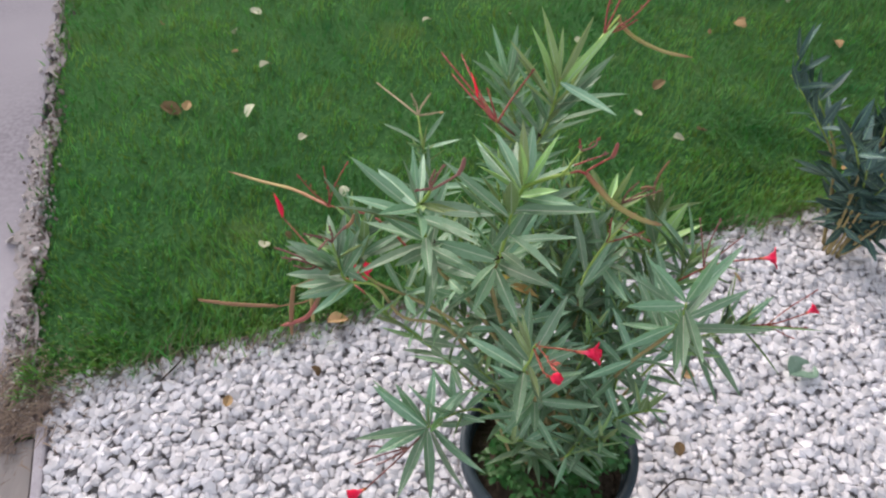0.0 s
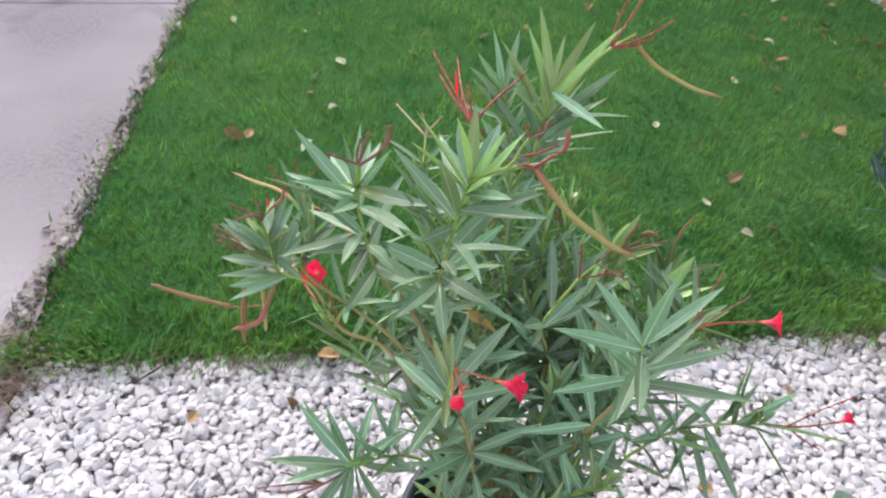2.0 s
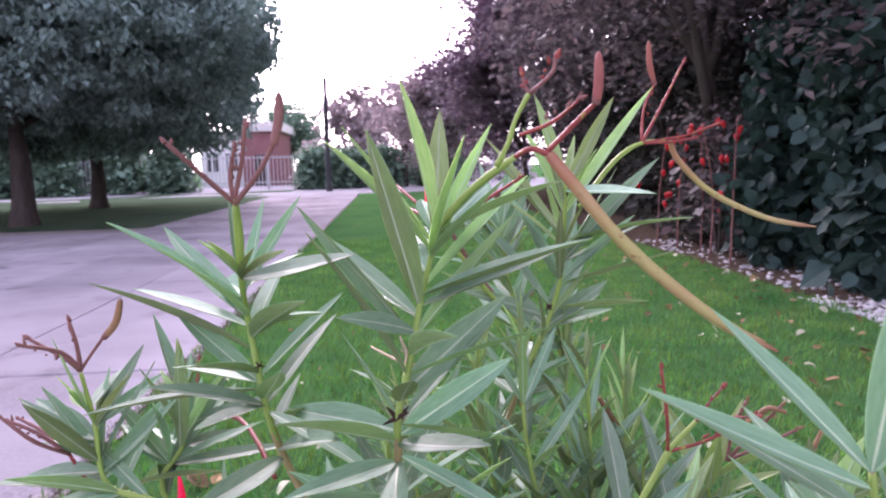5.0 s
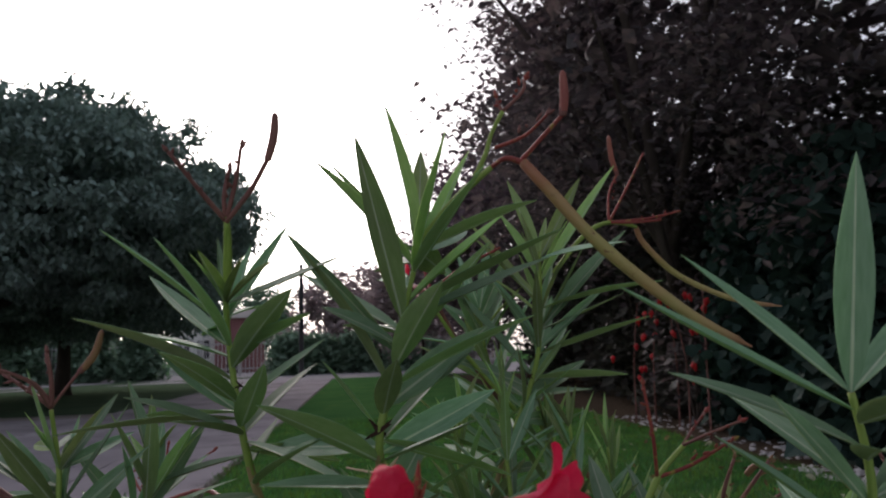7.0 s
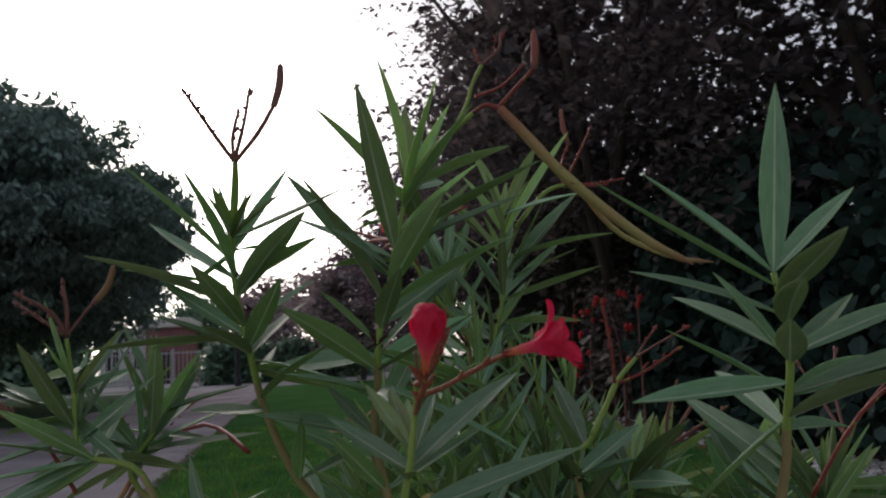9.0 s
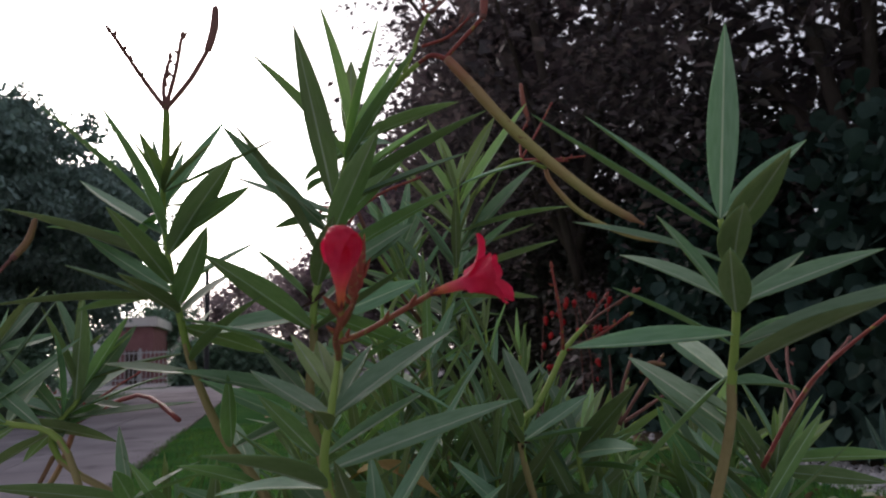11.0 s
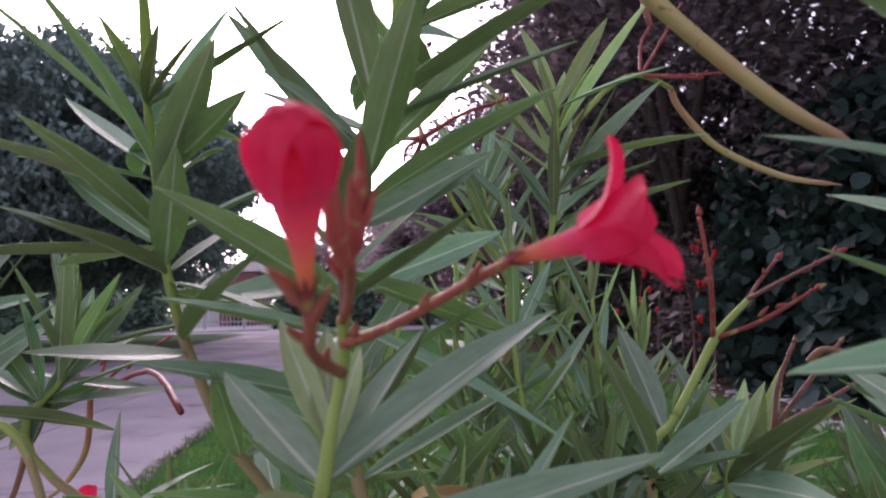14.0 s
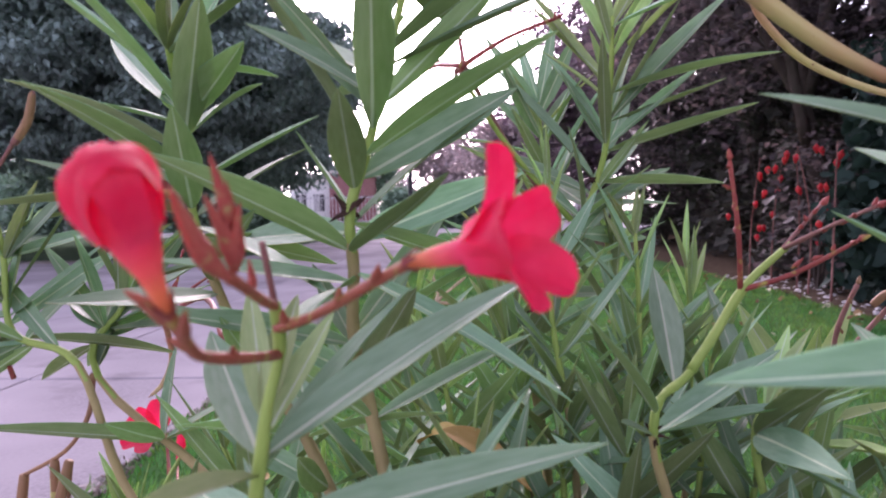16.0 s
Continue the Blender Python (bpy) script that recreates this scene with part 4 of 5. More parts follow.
# dry bract scars on the stems and one withered leaf
def scar(p, size, parent):
    rr = random.Random(int(p[0] * 1000))
    for k in range(7):
        a = rr.uniform(0, 6.28)
        d = Vector((math.cos(a), math.sin(a), rr.uniform(-0.9, 1.3))).normalized()
        q = Vector(p)
        side = d.orthogonal().normalized() * size * 0.22
        v = [q - side, q + side, q + d * size + side * 0.4, q + d * size * 1.15, q + d * size * 0.6 + d.cross(side) * 0.8]
        obj("dry_bract", v, [(0, 1, 4), (1, 2, 4), (2, 3, 4), (3, 0, 4)], M_SCAR, parent, smooth=False)


for p, size in (((0.12, 0.648, 0.85), 0.011), ((0.013, 0.646, 0.885), 0.005), ((0.2, 0.943, 0.875), 0.009), ((0.15, 0.93, 0.76), 0.008), ((0.272, 0.681, 0.735), 0.007)):
    scar(p, size, oleander)
for p, d, length in (((0.124, 0.729, 0.70), (0.5, -0.3, 0.5), 0.045), ((0.15, 0.70, 0.72), (0.9, -0.2, -0.1), 0.06), ((0.24, 0.62, 0.5), (0.1, -0.5, 0.6), 0.07), ((0.3, 0.55, 0.42), (0.6, 0.1, -0.5), 0.08)):
    w = blade(oleander, Vector(p), Vector(d), Vector((0, 0, 1)), length, 0.018, WITHERED[0])
    w.name = "withered_leaf"
    w.matrix_parent_inverse = oleander.matrix_basis.inverted()
    tagged(w, "yellowed withered leaf")


# ---- flower stalks, pods, flowers ----
def stalk(pts, r0, r1, mat, owner=None, name="flower_stalk"):
    v, f = tube(pts, lambda t: r0 + (r1 - r0) * t, 6, 4, 0.2)
    return obj(name, v, f, mat, owner or oleander)


def bud(base, tip, r_, mat, parent, name="bud"):
    """A slender pointed bud, thickest below its middle, a little bent."""
    b, t = Vector(base), Vector(tip)
    side = (t - b).orthogonal() * 0.04
    v, f = tube([b, b.lerp(t, 0.4) + side, t], lambda q: r_ * (0.3 + 1.75 * q if q < 0.4 else 1.0 * (1 - ((q - 0.4) / 0.6) ** 1.5) + 0.05), 8, 5)
    return obj(name, v, f, mat, parent)


def cyme(fork, ends, mat, r_=0.0016, bud_mat=None, seed=1):
    """A branched flower stalk: side branches from a fork, each with small buds along it."""
    rr = random.Random(seed)
    fork = Vector(fork)
    for e in ends:
        e = Vector(e)
        mid = fork.lerp(e, 0.5) + Vector((rr.gauss(0, 0.003), rr.gauss(0, 0.003), rr.gauss(0, 0.003)))
        ob = stalk([fork, mid, e], r_, r_ * 0.7, mat)
        d = (e - fork).normalized()
        for k in range(4):
            p = fork.lerp(e, 0.45 + 0.17 * k)
            side = Vector((rr.gauss(0, 1), rr.gauss(0, 1), rr.gauss(0.4, 0.6))).normalized()
            bud(p, p + (side + d * 0.8) * rr.uniform(0.003, 0.006), 0.0013, bud_mat or mat, ob)
        bud(e, e + d * 0.007, 0.0018, bud_mat or mat, ob)


def graded(ob, values):
    """Writes the measure along a pod or flower into its mesh."""
    at = ob.data.attributes.new("along", "FLOAT", "POINT")
    at.data.foreach_set("value", np.array(values, dtype=np.float32))
    return ob


def pod(pts, r_, mats, owner=None):
    v, f = tube(pts, lambda t: r_ * (0.55 + 0.5 * math.sin(math.pi * min(1, t * 0.9 + 0.12)) ** 0.6) * (1 if t < 0.92 else 0.45), 9, 6, 0.1)
    if M_POD in mats and M_PODRED in mats:
        return graded(obj("seed_pod", v, f, M_PODSKIN, owner or oleander), [i / len(v) for i in range(len(v))])
    nsl = [0 if i < len(f) * 0.18 or i > len(f) * 0.93 else 1 for i in range(len(f))]
    return obj("seed_pod", v, f, None, owner or oleander, mats=mats, slots=nsl)


# middle shoot: stalk, long curved pod and the dry upright ones
stalk([(0.146, 0.672, 0.985), (0.178, 0.66, 1.015), (0.209, 0.65, 1.036)], 0.0032, 0.0024, M_STEM)
stalk([(0.209, 0.65, 1.036), (0.22, 0.648, 1.041), (0.233, 0.648, 1.036)], 0.0018, 0.0022, M_STALK)
pod([(0.232, 0.648, 1.037), (0.247, 0.648, 1.018), (0.285, 0.655, 0.972), (0.34, 0.672, 0.924), (0.381, 0.685, 0.9)], 0.0043, [M_PODRED, M_POD])
stalk([(0.231, 0.65, 1.039), (0.246, 0.65, 1.054), (0.262, 0.648, 1.069)], 0.0019, 0.0016, M_STALK)
pod([(0.262, 0.648, 1.068), (0.264, 0.645, 1.082), (0.264, 0.642, 1.1)], 0.0031, [M_DEAD, M_PODRED])
stalk([(0.196, 0.652, 1.03), (0.205, 0.65, 1.046), (0.21, 0.65, 1.061), (0.219, 0.65, 1.077)], 0.0021, 0.0016, M_STEM)
cyme((0.219, 0.65, 1.077), [(0.236, 0.648, 1.099), (0.215, 0.652, 1.088)], M_DEAD, 0.0015, M_STALK, 2)
cyme((0.212, 0.65, 1.05), [(0.251, 0.65, 1.071)], M_STALK, 0.0015, M_DEAD, 21)
# left shoot: bare forked stalk with one dry pod
stalk([(-0.008, 0.662, 0.956), (0.002, 0.648, 0.985), (0.007, 0.635, 1.012)], 0.0032, 0.0024, M_STEM)
cyme((0.006, 0.636, 1.009), [(-0.011, 0.586, 1.051), (0.012, 0.63, 1.047), (0.024, 0.625, 1.062)], M_DEAD, 0.002, M_DEAD, 3)
stalk([(0.007, 0.635, 1.008), (0.03, 0.63, 1.03), (0.046, 0.624, 1.05)], 0.0022, 0.0018, M_DEAD)
pod([(0.046, 0.624, 1.049), (0.052, 0.622, 1.066), (0.054, 0.62, 1.084)], 0.0032, [M_DEAD, M_DEAD])
# tall back shoot
stalk([(0.236, 0.925, 0.985), (0.27, 0.97, 1.03), (0.3, 1.01, 1.05), (0.335, 1.07, 1.052)], 0.003, 0.0026, M_STEM)
pod([(0.335, 1.072, 1.052), (0.345, 1.08, 1.03), (0.385, 1.1, 0.99), (0.45, 1.11, 0.957), (0.507, 1.113, 0.945)], 0.0037, [M_PODRED, M_POD])
cyme((0.3, 1.01, 1.05), [(0.35, 1.082, 1.147), (0.316, 1.06, 1.12), (0.39, 1.095, 1.072), (0.36, 1.05, 1.055)], M_STALK, 0.0019, M_STALK, 4)
pod([(0.316, 1.06, 1.118), (0.31, 1.05, 1.14), (0.308, 1.041, 1.166)], 0.0034, [M_DEAD, M_PODRED])
cyme((0.113, 0.858, 0.965), [(0.173, 0.939, 1.016), (0.015, 0.996, 1.008), (0.05, 1.03, 0.985), (0.095, 0.9, 1.0), (0.035, 0.965, 0.985), (0.08, 0.93, 0.97)], M_STALK, 0.0022, M_STALK, 5)
bud((0.078, 0.9, 0.985), (0.066, 0.935, 1.013), 0.0026, M_PETAL, oleander, "flower_bud")
stalk([(0.165, 0.97, 0.845), (0.13, 0.92, 0.91), (0.113, 0.858, 0.967)], 0.0026, 0.0022, M_DEAD)
stalk([(-0.03, 1.12, 0.7), (-0.038, 1.16, 0.715), (-0.044, 1.19, 0.728)], 0.0026, 0.0022, M_STEM)
cyme((-0.044, 1.19, 0.728), [(-0.15, 1.33, 0.715), (-0.02, 1.23, 0.755), (-0.06, 1.22, 0.76), (0.0, 1.2, 0.73)], M_DRYSTALK, 0.0024, M_DRYSTALK, 15)
stalk([(0.185, 0.93, 0.84), (0.14, 0.9, 0.9), (0.112, 0.87, 0.952)], 0.0028, 0.002, M_STEM)
# right shoot
stalk([(0.289, 0.715, 0.761), (0.303, 0.727, 0.783), (0.316, 0.736, 0.805), (0.34, 0.75, 0.828)], 0.0032, 0.0018, M_STEM)
cyme((0.314, 0.735, 0.803), [(0.308, 0.722, 0.873), (0.37, 0.735, 0.83)], M_STALK, 0.0016, M_STALK, 6)
cyme((0.336, 0.748, 0.825), [(0.356, 0.758, 0.849), (0.372, 0.7, 0.848)], M_DEAD, 0.0014, M_STALK, 7)
cyme((0.385, 0.925, 0.72), [(0.43, 0.9, 0.79), (0.4, 0.91, 0.79), (0.45, 0.92, 0.76)], M_DEAD, 0.0022, M_BROWNPOD, 16)
pod([(0.41, 0.91, 0.775), (0.42, 0.905, 0.785), (0.435, 0.9, 0.783)], 0.003, [M_BROWNPOD, M_BROWNPOD])
stalk([(0.481, 0.97, 0.6), (0.49, 1.03, 0.62), (0.497, 1.076, 0.64)], 0.0022, 0.0018, M_DEAD)
pod([(0.497, 1.076, 0.64), (0.504, 1.08, 0.675), (0.516, 1.081, 0.708)], 0.0028, [M_DEAD, M_BROWNPOD])
pod([(0.255, 0.94, 0.775), (0.27, 0.945, 0.75), (0.284, 0.95, 0.735)], 0.003, [M_BROWNPOD, M_BROWNPOD])
# red bud on a long stalk behind the left side
ob = stalk([(-0.125, 0.75, 0.62), (-0.25, 0.92, 0.53), (-0.36, 1.05, 0.525)], 0.0024, 0.0016, M_STALK)
bud((-0.36, 1.05, 0.525), (-0.378, 1.078, 0.575), 0.0065, M_PETAL, ob)
# far left shoot
cyme((-0.154, 0.652, 0.872), [(-0.164, 0.607, 0.904), (-0.152, 0.642, 0.915), (-0.19, 0.64, 0.9)], M_DEAD, 0.0021, M_DEAD, 8)
stalk([(-0.154, 0.652, 0.872), (-0.145, 0.655, 0.885), (-0.133, 0.657, 0.9)], 0.0014, 0.0014, M_DEAD)
pod([(-0.133, 0.657, 0.899), (-0.12, 0.657, 0.913), (-0.114, 0.657, 0.932)], 0.003, [M_DEAD, M_BROWNPOD])
cyme((-0.19, 0.67, 0.79), [(-0.24, 0.66, 0.82), (-0.215, 0.63, 0.835), (-0.26, 0.69, 0.81)], M_DEAD, 0.0021, M_DEAD, 9)
stalk([(-0.148, 0.66, 0.74), (-0.17, 0.667, 0.765), (-0.19, 0.67, 0.79)], 0.002, 0.0016, M_STALK)
# low dry stalks with hanging brown pods
stalk([(-0.12, 0.7, 0.735), (-0.17, 0.74, 0.69), (-0.22, 0.76, 0.649), (-0.271, 0.76, 0.622)], 0.0022, 0.0018, M_BROWNPOD)
pod([(-0.271, 0.76, 0.622), (-0.288, 0.76, 0.531), (-0.297, 0.76, 0.455)], 0.0048, [M_BROWNPOD, M_BROWNPOD])
pod([(-0.236, 0.762, 0.639), (-0.241, 0.765, 0.574), (-0.246, 0.762, 0.502)], 0.0045, [M_BROWNPOD, M_POD])
pod([(-0.205, 0.75, 0.645), (-0.243, 0.752, 0.55), (-0.275, 0.755, 0.515), (-0.318, 0.76, 0.489)], 0.0048, [M_BROWNPOD, M_PODRED])
stalk([(-0.209, 0.755, 0.64), (-0.25, 0.775, 0.56), (-0.319, 0.78, 0.531)], 0.0018, 0.0016, M_BROWNPOD)
pod([(-0.319, 0.78, 0.531), (-0.405, 0.77, 0.546), (-0.475, 0.76, 0.57)], 0.004, [M_BROWNPOD, M_BROWNPOD])
pod([(-0.2, 0.86, 0.75), (-0.3, 0.98, 0.68), (-0.4, 1.07, 0.62), (-0.5, 1.15, 0.575)], 0.0034, [M_PODRED, M_POD])
stalk([(-0.02, 0.72, 0.76), (-0.1, 0.8, 0.78), (-0.2, 0.86, 0.752)], 0.0024, 0.002, M_STALK)
cyme((-0.2, 0.86, 0.752), [(-0.26, 0.9, 0.79), (-0.21, 0.9, 0.81), (-0.17, 0.93, 0.8)], M_STALK, 0.0016, M_STALK, 10)


def petal_verts(base, axis, ref, phase, length, width, start, stop, r0, cup):
    """A petal that leaves the throat at the angle start from the axis and ends at stop (degrees)."""
    axis = axis.normalized()
    x = (ref - axis * ref.dot(axis)).normalized()
    y = axis.cross(x)
    rad = math.cos(phase) * x + math.sin(phase) * y
    tan = axis.cross(rad)
    v, f, p = [], [], base + rad * r0
    NS, NA = 13, 10
    for i in range(NS + 1):
        s = i / NS
        phi = radians(start + (stop - start) * (s if stop > 0 else s ** 2.1))  # a folded petal rolls in near its end only
        d = math.cos(phi) * axis + math.sin(phi) * rad
        nrm = math.cos(phi) * rad - math.sin(phi) * axis
        w = width * (0.5 + 0.5 * math.sin(math.pi * min(1, 0.12 + 0.78 * s)) ** 0.8) * (1 if s < 0.85 else 1 - ((s - 0.85) / 0.15) ** 2 * 0.55)
        for k in range(NA + 1):
            a = -1 + 2 * k / NA
            ruffle = 0.0003 * math.sin(9 * a + 7 * s + phase * 3) * s
            v.append(p + tan * a * w * 0.5 - nrm * (a * a * cup * w * 0.5) + nrm * ruffle)
        p = p + d * (length / NS)
    for i in range(NS):
        for k in range(NA):
            q = i * (NA + 1) + k
            f.append((q, q + 1, q + NA + 2, q + NA + 1))
    return v, f


def flower(neck, axis, size, opening, ref=(0, 0, 1), label="red oleander flower", mouth=0.0062, tube_len=0.019):
    """A funnel flower: orange neck, pink tube, five petals; opening gives each petal's end angle."""
    neck, axis = Vector(neck), Vector(axis).normalized()
    prof = [(0.0, 0.0016), (0.2, 0.0021), (0.36, 0.0027), (0.55, mouth * 0.58), (0.84, mouth * 0.85)]
    x = (Vector(ref) - axis * Vector(ref).dot(axis)).normalized()
    y = axis.cross(x)
    v, f, grade, S = [], [], [], 18
    for t, q in prof:
        for k in range(S):
            a = 2 * math.pi * k / S
            v.append(neck + axis * t * tube_len * size + (math.cos(a) * x + math.sin(a) * y) * q * size)
            grade.append(0.55 * t)
    for i in range(len(prof) - 1):
        for k in range(S):
            a, b = i * S + k, i * S + (k + 1) % S
            f.append((a, b, b + S, a + S))
    ob = graded(obj("flower", v, f, M_COROLLA, oleander, label), grade)
    throat = neck + axis * tube_len * size * 0.76
    for k, (start, stop, length, width) in enumerate(opening):
        pv, pf = petal_verts(throat, axis, Vector(ref), 2 * math.pi * k / len(opening), length * size, width * size, start, stop, (mouth * 0.825 - 0.0001 * (k % 3)) * size, 0.32)
        graded(obj("petal", pv, pf, M_COROLLA, ob), [0.42 + 0.58 * min(1.0, (i // 11) / 9) for i in range(len(pv))])
    # five pointed sepals
    sv, sf = [], []
    for k in range(5):
        a = 2 * math.pi * k / 5
        rad, tan = math.cos(a) * x + math.sin(a) * y, math.cos(a) * y - math.sin(a) * x
        b = len(sv)
        p = neck - axis * 0.002 * size
        sv += [p + rad * 0.0012 * size - tan * 0.0013 * size, p + rad * 0.0012 * size + tan * 0.0013 * size, p + axis * 0.007 * size + rad * 0.0034 * size, p + axis * 0.004 * size + rad * 0.003 * size]
        sf += [(b, b + 1, b + 3), (b + 1, b + 2, b + 3), (b + 2, b, b + 3)]
    obj("calyx", sv, sf, M_STALK, ob)
    return ob


FULL = [(30, 88, 0.017, 0.0155)] * 5
# front pair: one still folded, one half open
base = Vector((0.172, 0.504, 0.805))
flower((0.1895, 0.436, 0.829), (0.0075, -0.026, 0.036), 1.0, [(13, -148, 0.0252, 0.0162), (10, -138, 0.0256, 0.0166), (14, -152, 0.0248, 0.0162), (9, -142, 0.0256, 0.0166), (12, -148, 0.0252, 0.0162)], (1, 0, 0), "folded red oleander flower bud opening", 0.0074, 0.029)
flower((0.229, 0.4775, 0.8365), (0.03, -0.008, 0.006), 1.0, [(22, 98, 0.0235, 0.014), (14, 58, 0.024, 0.0165), (12, 66, 0.024, 0.0165), (12, 62, 0.024, 0.0155), (18, 84, 0.0225, 0.014)], (-0.15, -0.1, 1), "half open red oleander flower with spread petals", 0.005, 0.024)
stalk([base, (0.1735, 0.502, 0.812), (0.174, 0.499, 0.822)], 0.0021, 0.0018, M_STEM)
stalk([(0.1735, 0.501, 0.814), (0.19, 0.495, 0.819), (0.212, 0.486, 0.829), (0.229, 0.4775, 0.8365)], 0.0018, 0.0015, M_FRESHSTALK)
stalk([base, (0.177, 0.482, 0.8085), (0.182, 0.456, 0.8145), (0.187, 0.444, 0.8215), (0.1895, 0.436, 0.829)], 0.0017, 0.0016, M_FRESHSTALK)
# cluster of slender buds on a branch between the two flowers
cluster = stalk([(0.174, 0.499, 0.821), (0.184, 0.477, 0.8265), (0.1935, 0.452, 0.835)], 0.0016, 0.0014, M_FRESHSTALK)
for p, q, rr_ in (((0.193, 0.453, 0.834), (0.1975, 0.429, 0.8555), 0.0027), ((0.194, 0.452, 0.84), (0.2, 0.444, 0.8565), 0.0019), ((0.1945, 0.451, 0.842), (0.2015, 0.437, 0.862), 0.0017),
                  ((0.1905, 0.459, 0.834), (0.193, 0.442, 0.8405), 0.0013), ((0.1935, 0.454, 0.836), (0.1985, 0.4445, 0.848), 0.0017), ((0.191, 0.458, 0.835), (0.1965, 0.452, 0.851), 0.0015),
                  ((0.1855, 0.472, 0.828), (0.1895, 0.4655, 0.838), 0.0012), ((0.1885, 0.464, 0.831), (0.1865, 0.454, 0.838), 0.0012), ((0.1925, 0.455, 0.836), (0.1985, 0.4385, 0.8535), 0.0019), ((0.195, 0.45, 0.84), (0.2025, 0.4455, 0.852), 0.0013)):
    bud(p, q, rr_, M_BUD, cluster)
stalk([(0.175, 0.498, 0.821), (0.176, 0.494, 0.83), (0.1765, 0.49, 0.841)], 0.0011, 0.0009, M_DEAD)
# small bracts where the stalks fork
for p, q, rr_ in (((0.188, 0.441, 0.8235), (0.182, 0.432, 0.8335), 0.0022), ((0.187, 0.445, 0.821), (0.1955, 0.4355, 0.8295), 0.0016), ((0.184, 0.452, 0.817), (0.18, 0.446, 0.8205), 0.0014),
                  ((0.1785, 0.474, 0.81), (0.182, 0.468, 0.815), 0.0012), ((0.2, 0.491, 0.823), (0.204, 0.486, 0.829), 0.0014), ((0.215, 0.484, 0.83), (0.22, 0.478, 0.836), 0.0015), ((0.178, 0.499, 0.816), (0.181, 0.493, 0.821), 0.0013)):
    bud(p, q, rr_, M_FRESHSTALK, stalk([p, Vector(p).lerp(Vector(q), 0.4)], 0.001, 0.001, M_FRESHSTALK))
# open flowers further out
flower((-0.131, 0.783, 0.66), (-0.1, -0.75, 0.65), 1.35, FULL, (0, 0, 1), "open red oleander flower facing outward", 0.0055, 0.014)
stalk([(-0.06, 0.7, 0.62), (-0.1, 0.75, 0.64), (-0.131, 0.783, 0.66)], 0.002, 0.0014, M_STALK)
flower((0.565, 0.69, 0.822), (0.9, -0.2, 0.35), 1.05, FULL, (0, 0, 1), "open red oleander flower", 0.0055, 0.02)
stalk([(0.47, 0.74, 0.7), (0.51, 0.72, 0.77), (0.565, 0.69, 0.822)], 0.002, 0.0014, M_STALK)
cyme((0.5, 0.73, 0.75), [(0.52, 0.78, 0.82), (0.56, 0.76, 0.8), (0.49, 0.79, 0.81)], M_DEAD, 0.0016, M_DEAD, 12)
flower((0.805, 0.82, 0.51), (0.7, 0.2, 0.4), 0.95, [(22, 62, 0.016, 0.013)] * 5, (0, 0, 1), "open red oleander flower", 0.0055, 0.018)
stalk([(0.683, 0.791, 0.5), (0.74, 0.8, 0.5), (0.805, 0.82, 0.51)], 0.002, 0.0014, M_STALK)
cyme((0.72, 0.795, 0.5), [(0.83, 0.86, 0.54), (0.8, 0.79, 0.5), (0.77, 0.77, 0.49)], M_STALK, 0.0015, M_STALK, 13)
flower((-0.1, 0.41, 0.485), (-0.8, -0.5, 0.1), 1.15, [(18, 30, 0.016, 0.014)] * 5, (0, 0, 1), "drooping red oleander flower", 0.0055, 0.018)
stalk([(0.004, 0.543, 0.46), (-0.05, 0.47, 0.475), (-0.1, 0.41, 0.485)], 0.002, 0.0014, M_DEAD)
cyme((-0.03, 0.5, 0.468), [(-0.1, 0.5, 0.47), (-0.08, 0.45, 0.5), (-0.12, 0.46, 0.48)], M_DEAD, 0.002, M_DEAD, 14)


# ---- second oleander beside the gravel ----
SECOND = Vector((1.31, 1.5, 0.0))
second = empty("oleander", SECOND, "bushy low oleander with pale flower buds beside gravel", "shrub")
r = random.Random(52)
for k in range(19):
    a, h = r.uniform(0, 6.28), r.uniform(0.32, 0.66)
    lean = r.uniform(0.08, 0.42)
    top = SECOND + Vector((math.cos(a) * lean, math.sin(a) * lean, h))
    mid = SECOND + Vector((math.cos(a) * lean * 0.35, math.sin(a) * lean * 0.35, h * 0.55))
    s = shoot([top, top.lerp(mid, 0.5) + Vector((0, 0, 0.02)), mid, SECOND + Vector((math.cos(a) * 0.03, math.sin(a) * 0.03, -0.01))], 0.0045, second)
    rows = []
    for w in range(9):
        for j in range(3):
            rows.append((0.1 + w * 0.29, r.uniform(0.08, 0.13), r.uniform(0, 360), 62 - 7 * w + r.gauss(0, 12)))
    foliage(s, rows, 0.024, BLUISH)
    if k % 3 == 0:
        for e in range(3):
            q = top + Vector((r.gauss(0, 0.03), r.gauss(0, 0.03), 0.06))
            bud(q, q + Vector((0, 0, 0.012)), 0.003, M_YELLOW, stalk([top, top.lerp(q, 0.5), q], 0.0015, 0.001, M_STEM, second))


